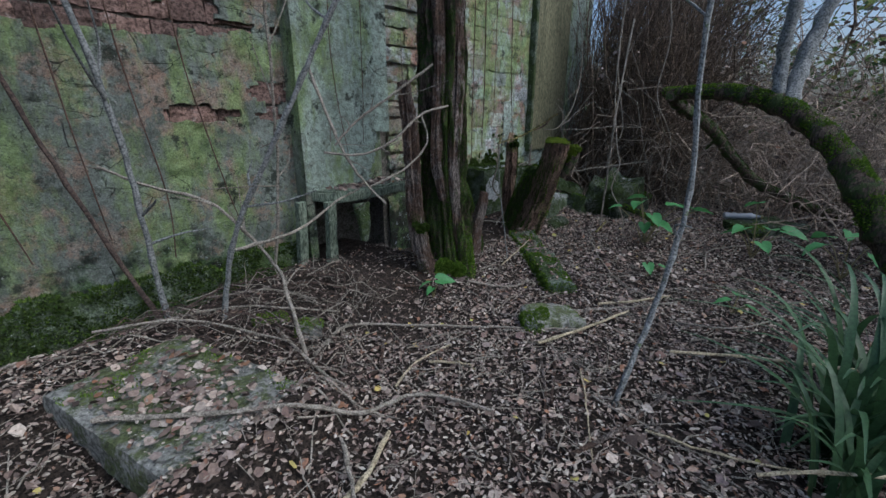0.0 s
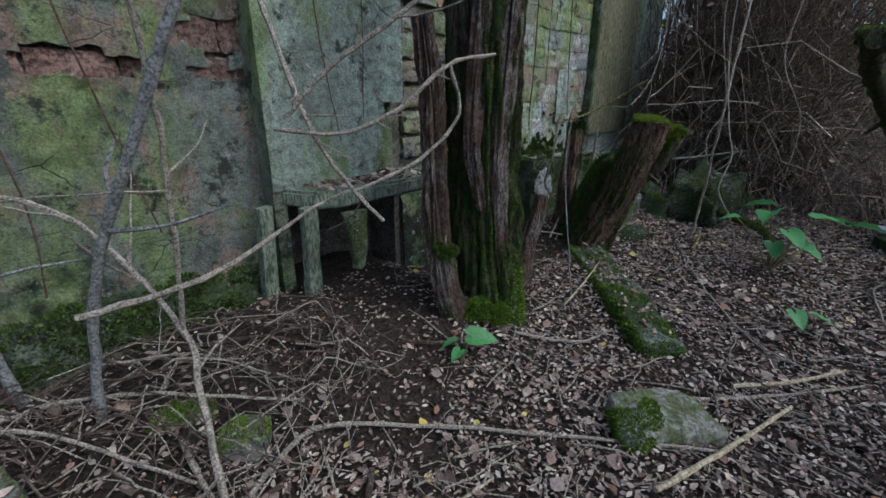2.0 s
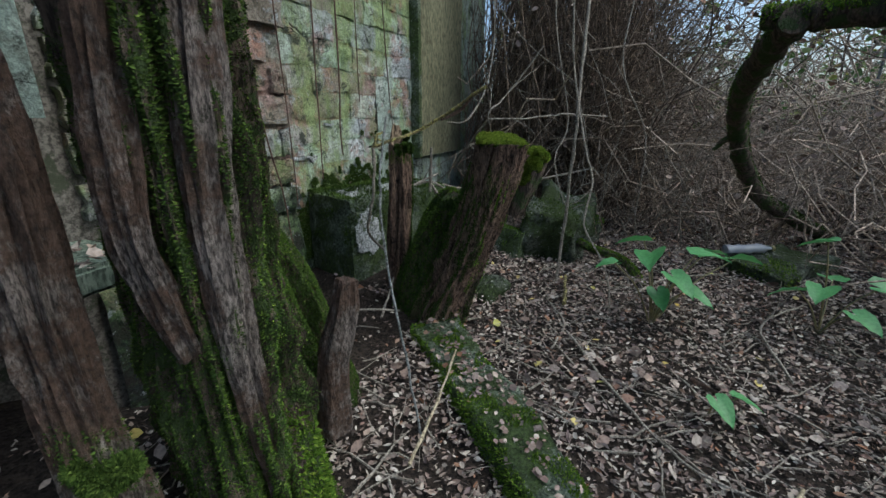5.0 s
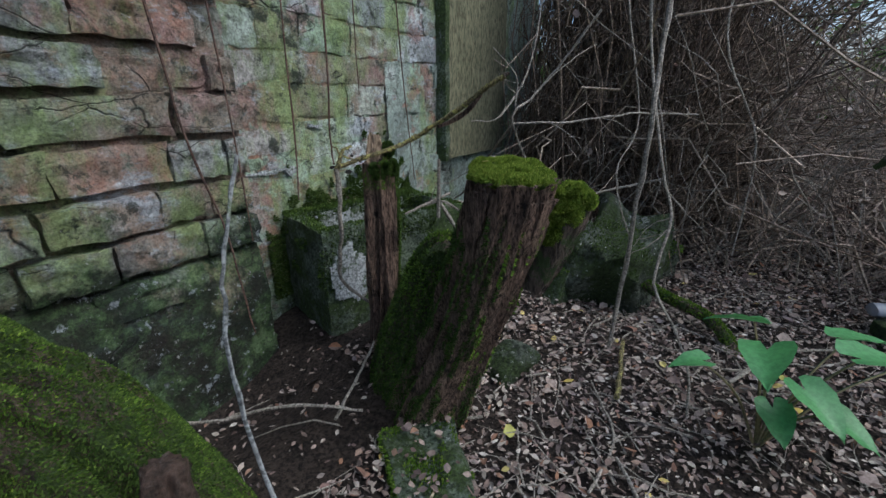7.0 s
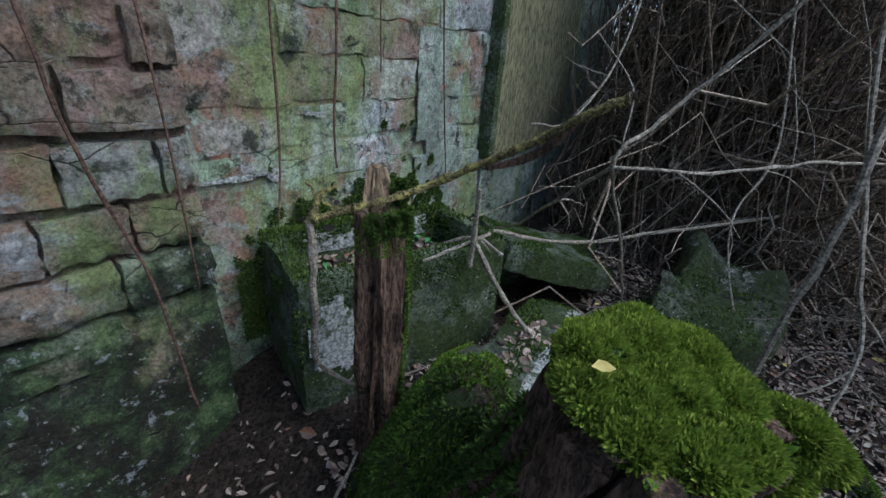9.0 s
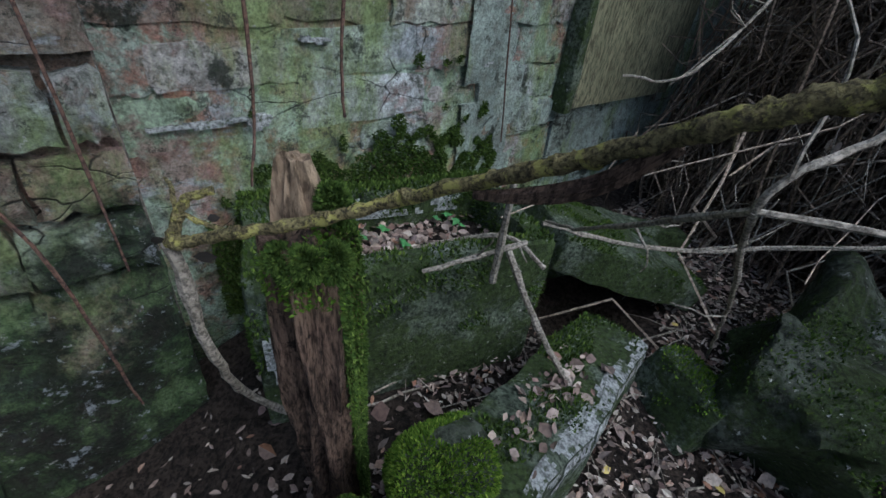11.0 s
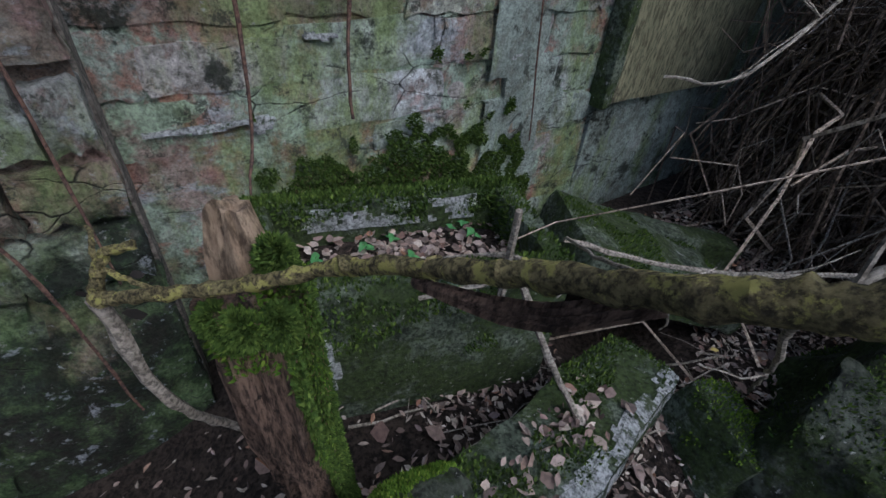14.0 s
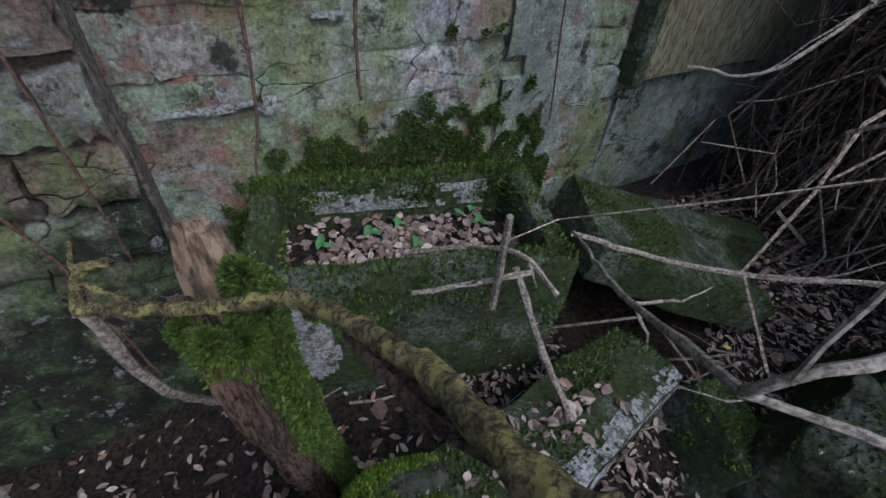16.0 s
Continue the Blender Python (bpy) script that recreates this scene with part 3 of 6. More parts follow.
v, f = sheet(1.47, 2.21, 0.66, TOP, V_P, 0.02, pier_lift, lambda u, z: z < 1.02 and u > 2.02 + 0.25 * (z - 0.7) + 0.05 * noise.noise((u * 9, z * 9, 0)))
mesh_object("render_face", v, f, M_RENDER, pier, "smooth pale green render")
h = Heap()
h.add(*slab_box(1.472, 1.53, V_A - 0.3, V_P - 0.004, 0.0, TOP))
h.add(*slab_box(1.53, 2.205, V_P - 0.16, V_P - 0.10, 0.66, TOP))
h.add(*slab_box(2.15, 2.205, V_A - 0.25, V_P - 0.012, 1.02, TOP))
h.make("pier_body", M_PLASTER, pier, smooth=False)
h = Heap()
h.add(*slab_box(1.53, 2.42, -3.05, -2.92, -0.1, 0.66))
h.add(*slab_box(2.24, 2.34, V_A - 0.3, V_A - 0.02, -0.1, TOP))
h.make("niche_wall", M_MORTAR, pier, smooth=False)

# bare brick stretch
wall_3 = wall_piece("wall_3", "bare weathered brick wall with open joints")
h = Heap()
h.add(*slab_box(2.28, 3.19, V_A - 0.40, V_A - 0.055, -0.3, TOP))
h.make("wall_core", M_MORTAR, wall_3, smooth=False)

v, f = sheet(2.285, 3.185, -0.1, TOP, V_A, 0.02, lambda u, z: -0.036 + 0.024 * noise.noise((u * 4.5, z * 6.5, 3)) + 0.008 * noise.noise((u * 19, z * 19, 6)) + 0.046 * step(0.58, 0.42, z + 0.14 * noise.noise((u * 4, z * 4, 9))))
mesh_object("pointing", v, f, M_BRICK, wall_3, "crumbling mortar and limewash")

# recessed limewashed stretch
wall_4 = wall_piece("wall_4", "recessed limewashed brick wall stained green")
h = Heap()
h.add(*slab_box(3.10, 6.1, V_R - 0.40, V_R - 0.035, -0.3, TOP))
h.make("wall_core", M_MORTAR, wall_4, smooth=False)
v, f = sheet(4.10, 6.1, -0.1, TOP, V_R, 0.03, lambda u, z: 0.010 + 0.008 * noise.noise((u * 5, z * 5, 6)) + 0.004 * noise.noise((u * 25, z * 25, 6)),
             lambda u, z: u < 4.62 and (noise.noise((u * 4, z * 5, 3.3)) > -0.02 - 1.2 * (u - 4.45) or z > 1.25) and z > 0.35)
mesh_object("plaster_skin", v, f, M_RENDER, wall_4)

v, f = sheet(3.15, 4.60, -0.1, TOP, V_R, 0.02, lambda u, z: -0.008 + 0.010 * noise.noise((u * 4.0, z * 5.5, 13)) + 0.004 * noise.noise((u * 19, z * 19, 6)) + 0.016 * step(0.75, 0.45, z + 0.14 * noise.noise((u * 4, z * 4, 9))))
mesh_object("limewash_skin", v, f, M_WASHED, wall_4, "flaking green limewash")

# stained panel fixed on the recess
panel = empty("wall_panel", WALL, "tall stained stone panel with a narrow raised edge", "panel")
h = Heap()
h.add(*moved(rough_box((0.80, 0.05, 1.95), 0.05, 0.004, 0.008, 3.1), Matrix.Translation((5.01, -V_R - 0.03, 0.71))))
h.make("board", M_BOARD, panel)
h = Heap()
h.add(*moved(rough_box((0.05, 0.075, 1.97), 0.03, 0.004, 0.010, 9.1), Matrix.Translation((4.60, -V_R - 0.035, 0.70))))
h.make("edge_strip", M_STONE, panel, "mossy dark edge strip")

# ---- shelf and niche ----
shelf = empty("stone_shelf", WALL, "mossy stone shelf heaped with dead leaves on two plank legs", "shelf")
bm = bmesh.new()
outline = [(1.47, 2.60), (1.60, 2.36), (1.74, 2.33), (2.30, 2.36), (2.30, 2.80), (1.535, 2.80)]
low = [bm.verts.new((u, y, 0.585)) for u, y in outline]
high = [bm.verts.new((u, y, 0.66)) for u, y in outline]
bm.faces.new(low[::-1]), bm.faces.new(high)
for i in range(6):
    j = (i + 1) % 6
    bm.faces.new((low[i], low[j], high[j], high[i]))
bmesh.ops.bevel(bm, geom=bm.edges[:], offset=0.012, segments=2, affect="EDGES")
bmesh.ops.subdivide_edges(bm, edges=[e for e in bm.edges if e.calc_length() > 0.08], cuts=5, use_grid_fill=True)
for q in bm.verts:
    q.co.z += 0.010 * noise.noise(q.co * 9)
    q.co.y += 0.008 * noise.noise(q.co * 7 + Vector((5, 0, 0)))
part("shelf_top", bm, M_PLANK, shelf)
for u, vv, w, lean in ((1.555, -2.415, 0.072, 0.03), (1.40, -2.535, 0.066, 0.05)):
    vf = moved(rough_box((w, 0.045, 0.56), 0.03, 0.006, 0.006, u * 9), Matrix.Translation((u, -vv, 0.04)) @ Euler((lean, lean * 0.5, 0.15)).to_matrix().to_4x4())
    mesh_object("leg", [tuple(p) for p in vf[0]], vf[1], M_PLANK, shelf, "lichen-spotted plank leg")
v, f = tube([(1.665, 2.20, 0.60), (1.665, 2.18, 0.50), (1.66, 2.17, 0.42), (1.655, 2.17, 0.36)], 0.055, 0.025, 10, 5, 0.004, 0, 3.0)
mesh_object("hanging_bracket", [tuple(p) for p in v], f, M_STONE, shelf, "mossy hanging stone lug")


# ---- trees ----
def gnarled(path, radii, around, along, ridges, deep, seed, cap=True, squash=None):
    """A bark-ridged trunk: long furrows twist round it and run up it."""
    pts = spline(path, along)
    m = len(pts)
    verts, faces = [], []
    for i, p in enumerate(pts):
        k = i / (m - 1) * (len(radii) - 1)
        j = min(int(k), len(radii) - 2)
        r = radii[j] + (radii[j + 1] - radii[j]) * (k - j)
        q = (pts[min(i + 1, m - 1)] - pts[max(i - 1, 0)]).normalized()
        a = q.cross(Vector((0, 1, 0))).normalized()
        b = q.cross(a)
        for s in range(around):
            w = 2 * math.pi * s / around
            cw, sw = math.cos(w), math.sin(w)
            e = Vector((cw * ridges, sw * ridges, p.z * 1.5 + seed))
            fur = 1 - abs(noise.noise(e)) * 2.2
            fur += 0.5 * (1 - abs(noise.noise(e * 2.3 + Vector((7, 0, 0)))) * 2.2)
            lump = noise.noise((cw * 1.1, sw * 1.1, p.z * 2.2 + seed * 3))
            rr = r * (1 + 0.16 * lump) + deep * (fur - 0.8) + deep * 0.3 * noise.noise((cw * 9, sw * 9, p.z * 14))
            if squash:
                rr *= 1 + squash * math.cos(2 * w + seed)
            verts.append(p + (a * cw + b * sw) * max(rr, 0.004))
    for i in range(m - 1):
        for s in range(around):
            t = (s + 1) % around
            faces.append((i * around + s, i * around + t, (i + 1) * around + t, (i + 1) * around + s))
    if cap:
        c = sum((verts[-around + s] for s in range(around)), Vector()) / around
        rings = 4
        last = [len(verts) - around + s for s in range(around)]
        for g in range(1, rings):
            ring = []
            for s in range(around):
                p = verts[last[s]].lerp(c, 1 / (rings - g + 1))
                ring.append(len(verts))
                verts.append(p + Vector((noise.noise(p * 31), noise.noise(p * 33), noise.noise(p * 37))) * deep * 0.9)
            for s in range(around):
                t = (s + 1) % around
                faces.append((last[s], last[t], ring[t], ring[s]))
            last = ring
        ci = len(verts)
        verts.append(c)
        for s in range(around):
            faces.append((last[s], last[(s + 1) % around], ci))
    return verts, faces


def plain(vf):
    return [tuple(p) for p in vf[0]], vf[1]


tree = empty("old_tree", Matrix(), "old mossy tree with a split trunk and stripped bark", "tree")
main = gnarled([(0.05, 2.90, -0.05), (0.04, 2.88, 0.25), (0.01, 2.87, 0.7), (-0.005, 2.85, 1.3), (-0.02, 2.84, 2.0), (-0.05, 2.85, 2.9)], [0.185, 0.15, 0.13, 0.13, 0.13, 0.125], 110, 26, 4.2, 0.055, 2.0, squash=0.1)
mesh_object("mossy_trunk", *plain(main), M_BARK_DARK, tree)
bare = gnarled([(-0.085, 2.72, 0.10), (-0.14, 2.70, 0.26), (-0.185, 2.71, 0.6), (-0.20, 2.73, 1.0), (-0.235, 2.74, 1.33)], [0.070, 0.054, 0.044, 0.043, 0.034], 72, 24, 3.6, 0.020, 6.0)
mesh_object("stripped_trunk", *plain(bare), M_BARK, tree, "pale stripped dead trunk")
for k, (x, y, r) in enumerate(((-0.045, 2.71, 0.03), (0.065, 2.745, 0.036))):
    slat = gnarled([(x + 0.045, y + 0.015, 0.62 - 0.36 * k), (x + 0.02, y, 0.75 - 0.25 * k), (x, y, 0.9), (x + 0.02, y + 0.01, 1.4), (x + 0.015, y + 0.01, 2.2)], [r * 0.7, r, r, r * 1.1, r], 36, 20, 2.6, 0.016, 9.0 + k * 3)
    mesh_object("bark_strip", *plain(slat), M_BARK, tree, "pale ridged bark strip")
root = gnarled([(0.15, 2.80, -0.02), (0.13, 2.80, 0.12), (0.11, 2.82, 0.35), (0.08, 2.84, 0.6)], [0.09, 0.075, 0.065, 0.04], 30, 10, 2.0, 0.016, 4.0)
mesh_object("root", *plain(root), M_BARK_DARK, tree, "moss-covered root flare")
foot = gnarled([(0.02, 2.96, 0.92), (0.02, 3.08, 0.74), (0.075, 3.17, 0.54), (0.12, 3.24, 0.28), (0.16, 3.28, -0.02)], [0.05, 0.10, 0.125, 0.15, 0.18], 48, 10, 2.0, 0.022, 14.0)
mesh_object("root", *plain(foot), M_BARK_DARK, tree, "moss-covered root flare")
moss_on("moss", foot, 200000, 0.0055, M_MOSS_DARK, tree, rnd, lambda p, n: noise.noise(p * 6) > -0.5)
moss_on("moss", foot, 60000, 0.0055, M_MOSS, tree, rnd, lambda p, n: noise.noise(p * 7) + 0.5 * noise.noise(p * 25) > -0.05)
stub = gnarled([(0.235, 3.04, 0.15), (0.245, 3.045, 0.35), (0.28, 3.04, 0.52), (0.295, 3.04, 0.61)], [0.05, 0.042, 0.036, 0.026], 28, 10, 2.0, 0.012, 31.0)
mesh_object("broken_stub", *plain(stub), M_BARK, tree, "pale broken stub")
front = (main[0], [q for q in main[1] if main[0][q[0]].z < 1.7 and main[0][q[0]].y < 2.98])
moss_on("moss", front, 210000, 0.0065, M_MOSS_DARK, tree, rnd, lambda p, n: noise.noise((p.x * 6, p.y * 6, p.z * 3.0)) + 0.25 * noise.noise(p * 30) + 0.4 * (p.x - 0.01) / 0.13 - 0.15 * p.z > -0.62)
moss_on("moss", front, 60000, 0.006, M_MOSS, tree, rnd, lambda p, n: noise.noise((p.x * 7 + 4, p.y * 7, p.z * 4.0)) + 0.25 * noise.noise(p * 30) + 0.4 * (p.x - 0.01) / 0.13 - 0.2 * p.z > 0.12)
moss_on("moss", root, 14000, 0.012, M_MOSS, tree, rnd, lambda p, n: noise.noise(p * 9) > -0.25)
moss_on("moss", bare, 26000, 0.006, M_MOSS_DARK, tree, rnd, lambda p, n: noise.noise((p.x * 6, p.y * 6, p.z * 5)) + (0.3 - p.z) * 0.5 > 0.22)

def cushion(center, size, seed):
    """A lumpy pad of moss."""
    verts, faces = [], []
    rings, around = 9, 18
    for i in range(rings + 1):
        a = math.pi * i / rings
        for j in range(around):
            w = 2 * math.pi * j / around
            d = Vector((math.sin(a) * math.cos(w), math.sin(a) * math.sin(w), math.cos(a)))
            k = 1 + 0.22 * noise.noise(d * 1.7 + Vector((seed, 0, 0))) + 0.12 * noise.noise(d * 4.5 + Vector((0, seed, 0)))
            verts.append(Vector(center) + Vector((d.x * size[0], d.y * size[1], d.z * size[2])) * k)
    for i in range(rings):
        for j in range(around):
            k = (j + 1) % around
            faces.append((i * around + j, (i + 1) * around + j, (i + 1) * around + k, i * around + k))
    return verts, faces


def moss_pads(parent, pads, tufts, length, label, mat=None, keep=None):
    """One part: lumps of moss with a dense nap of tufts on them."""
    heap = Heap()
    for k, (c, size) in enumerate(pads):
        heap.add(*cushion(c, size, 3.7 * k + c[0] * 50))
    surface = (list(heap.v), list(heap.f))
    body = heap.make("moss_pad", M_MOSSBED, parent, label)
    moss_on("moss", surface, tufts, length, mat or M_MOSS, body, rnd, keep, "", 0.45)
    return body


moss_pads(tree, [((-0.146, 2.662, 0.44), (0.034, 0.026, 0.026)), ((-0.115, 2.668, 0.45), (0.024, 0.022, 0.022)), ((-0.172, 2.664, 0.47), (0.022, 0.02, 0.02))], 9000, 0.009, "clump of moss on the bare wood", M_MOSS_DARK)
moss_pads(tree, [((0.02, 2.70, 0.17), (0.07, 0.05, 0.05)), ((0.09, 2.72, 0.14), (0.06, 0.05, 0.05)), ((-0.03, 2.70, 0.15), (0.05, 0.04, 0.03)), ((0.16, 2.80, 0.16), (0.05, 0.05, 0.06))], 30000, 0.010, "mossy cushion on the root", M_MOSS)
stump = empty("leaning_stump", Matrix(), "rotten leaning tree stump with bright moss on its cut top", "stump")
AROUND = 96
log = gnarled([(0.70, 3.72, -0.05), (0.74, 3.67, 0.18), (0.815, 3.57, 0.45), (0.860, 3.465, 0.70), (0.885, 3.38, 0.93), (0.900, 3.335, 1.05)], [0.175, 0.135, 0.100, 0.090, 0.086, 0.086], AROUND, 18, 2.6, 0.019, 12.0, cap=False)
log_cut = []
for p in log[0]:
    z1 = 0.930 + 0.012 * noise.noise(p * 13) - 0.10 * max(0.0, p.x - 0.93)
    log_cut.append(p - Vector((0.115, -0.36, 1.0)) * (p.z - z1) if p.z > z1 else p)
top = len(log_cut) - AROUND
mid = sum(log_cut[top:], Vector()) / AROUND
last, cap_faces = [top + i for i in range(AROUND)], []
for g in range(1, 6):
    f = 1 - g / 6
    ring = []
    for i in range(AROUND):
        p = mid.lerp(log_cut[top + i], f)
        p.z += 0.012 * (1 - f) + 0.006 * noise.noise(p * 40)
        ring.append(len(log_cut))
        log_cut.append(p)
    cap_faces += [(last[i], last[(i + 1) % AROUND], ring[(i + 1) % AROUND], ring[i]) for i in range(AROUND)]
    last = ring
log_cut.append(mid + Vector((0, 0, 0.012)))
cap_faces += [(last[i], last[(i + 1) % AROUND], len(log_cut) - 1) for i in range(AROUND)]
log = (log_cut, log[1] + cap_faces)
mesh_object("rotten_log", *plain(log), M_ROT, stump)


def bark_plate(w0, w1, k0, k1, seed):
    """A flake of old wood that stands off the log's face; w is the bearing round it, k the share of its length."""
    base = [Vector((0.70, 3.72, -0.05)), Vector((0.74, 3.67, 0.18)), Vector((0.815, 3.57, 0.45)), Vector((0.860, 3.465, 0.70)), Vector((0.885, 3.38, 0.93))]
    line = spline(base, 12)
    verts, faces = [], []
    nk, nw = 16, 6
    for i in range(nk + 1):
        k = k0 + (k1 - k0) * i / nk
        c = line[min(int(k * (len(line) - 1)), len(line) - 1)]
        for j in range(nw + 1):
            w = radians(w0 + (w1 - w0) * (j / nw) + 5 * noise.noise((i * 0.5, seed, j * 0.2)))
            r = 0.096 + 0.06 * max(0, 0.55 - k) + 0.010 * noise.noise((k * 22, w * 4, seed)) + 0.006 * noise.noise((k * 60, w * 14, seed))
            verts.append(c + Vector((math.cos(w) * r, math.sin(w) * r * 1.02, 0)))
    m = len(verts)
    for q in list(verts):
        c = min(line, key=lambda e: abs(e.z - q.z))
        verts.append(q + (Vector((c.x, c.y, q.z)) - q).normalized() * 0.022)
    n = nw + 1
    for i in range(nk):
        for j in range(nw):
            a, b, c, d = i * n + j, i * n + j + 1, (i + 1) * n + j + 1, (i + 1) * n + j
            faces.append((a, b, c, d))
            if j == 0:
                faces.append((a, d, d + m, a + m))
            if j == nw - 1:
                faces.append((c, b, b + m, c + m))
            if i == 0:
                faces.append((b, a, a + m, b + m))
            if i == nk - 1:
                faces.append((d, c, c + m, d + m))
    mesh_object("bark_plate", *plain((verts, faces)), M_ROT, stump, "brown flaking plate of rotten wood")


for k, (w0, w1, k0, k1) in enumerate(((196, 224, 0.62, 0.985), (229, 262, 0.52, 0.98), (266, 292, 0.56, 0.975), (296, 330, 0.60, 0.97), (205, 245, 0.30, 0.50), (250, 285, 0.20, 0.47))):
    bark_plate(w0, w1, k0, k1, 5.0 + k * 3.3)
ridge = gnarled([(0.655, 3.80, 0.0), (0.675, 3.77, 0.25), (0.72, 3.70, 0.50), (0.775, 3.645, 0.67), (0.79, 3.63, 0.72)], [0.13, 0.115, 0.085, 0.062, 0.035], 48, 10, 2.0, 0.018, 33.0)
mesh_object("back_ridge", *plain(ridge), M_BARK_DARK, stump, "moss-covered ridge of the root")
moss_on("moss", ridge, 60000, 0.008, M_MOSS_DARK, stump, rnd, lambda p, n: noise.noise(p * 9) > -0.45, "dark green moss on the flank")
moss_on("moss", ridge, 26000, 0.009, M_MOSS, stump, rnd, lambda p, n: noise.noise(p * 11) + 1.6 * (p.z - 0.60) > 0.0, "bright green moss")
knee = gnarled([(0.955, 3.42, 0.66), (0.985, 3.40, 0.75), (1.015, 3.39, 0.83), (1.035, 3.38, 0.875)], [0.028, 0.034, 0.036, 0.024], 30, 8, 2.0, 0.010, 41.0)
mesh_object("side_stub", *plain(knee), M_BARK_DARK, stump, "mossy broken side stub")
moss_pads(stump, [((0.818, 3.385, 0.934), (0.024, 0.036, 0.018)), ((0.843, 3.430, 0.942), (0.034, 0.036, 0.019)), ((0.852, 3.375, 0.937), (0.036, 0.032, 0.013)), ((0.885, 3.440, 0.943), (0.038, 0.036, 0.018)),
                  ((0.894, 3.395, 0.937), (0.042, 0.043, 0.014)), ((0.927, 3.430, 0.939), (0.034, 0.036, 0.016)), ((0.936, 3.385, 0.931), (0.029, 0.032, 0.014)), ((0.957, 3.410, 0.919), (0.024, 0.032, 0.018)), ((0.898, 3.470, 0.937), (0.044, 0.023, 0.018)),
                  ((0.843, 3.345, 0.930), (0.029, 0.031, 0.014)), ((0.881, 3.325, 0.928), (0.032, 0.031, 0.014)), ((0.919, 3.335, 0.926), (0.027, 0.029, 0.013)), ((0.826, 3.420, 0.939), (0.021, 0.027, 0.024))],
          95000, 0.0075, "bright green moss cushion in sunlit tones", M_MOSS_LIT, lambda p, n: n.z > -0.45 and noise.noise(p * 26) > -0.38)
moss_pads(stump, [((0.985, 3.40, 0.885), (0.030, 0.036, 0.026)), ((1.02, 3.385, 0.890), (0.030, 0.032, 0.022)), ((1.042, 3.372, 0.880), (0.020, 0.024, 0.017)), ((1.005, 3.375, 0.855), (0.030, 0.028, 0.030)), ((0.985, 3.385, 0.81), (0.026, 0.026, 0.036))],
          42000, 0.0075, "bright green moss cushion in sunlit tones", M_MOSS_LIT)
moss_on("moss", log, 110000, 0.007, M_MOSS_DARK, stump, rnd,
        lambda p, n: (n.x < 0.1 and n.y > -0.55 and noise.noise(p * 9) > -0.35 and p.z < 0.86) or (n.x < -0.55 and noise.noise(p * 9) > -0.1 and p.z < 0.80) or (p.z < 0.42 and n.x < -0.1 and noise.noise(p * 6) > -0.1), "dark green moss on the flank")
moss_on("moss", log, 60000, 0.008, M_MOSS, stump, rnd, lambda p, n: n.x > 0.62 and p.z > 0.30 and noise.noise(p * 8) > -0.15, "green moss down the side")
stone = moved(rough_box((0.17, 0.14, 0.17), 0.018, 0.014, 0.045, 5.0, 0.09), Matrix.Translation((1.02, 3.80, 0.05)) @ pose(0, 0, 0, 6, -8, 25))
tagged(mesh_object("rock", *plain(stone), M_ROCK), "small grey mossy rock at the foot of the stump", "rock")
stone = moved(rough_box((0.16, 0.12, 0.07), 0.018, 0.010, 0.02, 15.0, 0.04), Matrix.Translation((0.72, 3.46, 0.055)) @ pose(0, 0, 0, 4, 5, 35))
tagged(mesh_object("rock", *plain(stone), M_CONCRETE), "pale flat stone lying before the stump", "rock")

post = empty("thin_stump", Matrix(), "thin broken stump with flaking bark and tufts of moss", "stump")
pv = gnarled([(0.60, 3.96, 0.06), (0.60, 3.945, 0.3), (0.61, 3.90, 0.65), (0.615, 3.885, 0.90)], [0.066, 0.052, 0.046, 0.046], 48, 20, 2.8, 0.018, 21.0)
mesh_object("bark", *plain(pv), M_ROT, post)
pt = gnarled([(0.600, 3.905, 0.86), (0.598, 3.902, 0.93), (0.596, 3.902, 0.98)], [0.031, 0.028, 0.015], 24, 8, 2.0, 0.012, 3.0)
mesh_object("broken_tip", *plain(pt), M_PALE_ROT, post, "pale broken wood tip")
moss_on("moss", pv, 150000, 0.007, M_MOSS_DARK, post, rnd, lambda p, n: (p.x - 0.607) * 0.93 + (p.y - 3.975 + 0.1 * p.z) * 0.36 > 0.034 and noise.noise(p * 9) > -0.3)
moss_on("moss", pv, 30000, 0.0065, M_MOSS, post, rnd, lambda p, n: (0.82 < p.z < 0.87 and noise.noise(p * 16) > -0.05) or (p.z > 0.86 and p.x > 0.62) or ((p.x - 0.607) * 0.93 + (p.y - 3.975 + 0.1 * p.z) * 0.36 > 0.034 and noise.noise(p * 13) > 0.3))

moss_pads(post, [((0.596, 3.852, 0.884), (0.015, 0.010, 0.012)), ((0.626, 3.850, 0.884), (0.018, 0.010, 0.016)), ((0.652, 3.866, 0.880), (0.013, 0.012, 0.022)), ((0.640, 3.895, 0.935), (0.014, 0.012, 0.020)), ((0.610, 3.850, 0.866), (0.014, 0.009, 0.013))], 16000, 0.0085, "shaggy dark moss collar", M_MOSS_DARK)

# ---- trough and stones ----
def crust_on(vf, parent, keep, label, lift=0.003):
    """A thin ragged growth over some faces of a mesh."""
    verts, faces, index = [], [], {}
    for q in vf[1]:
        n = (vf[0][q[1]] - vf[0][q[0]]).cross(vf[0][q[2]] - vf[0][q[0]]).normalized()
        if not keep(sum((vf[0][k] for k in q), Vector()) / len(q), n):
            continue
        for k in q:
            if k not in index:
                index[k] = len(verts)
                verts.append(vf[0][k] + n * lift)
        faces.append(tuple(index[k] for k in q))
    return mesh_object("lichen_crust", *plain((verts, faces)), M_CRUST, parent, label)


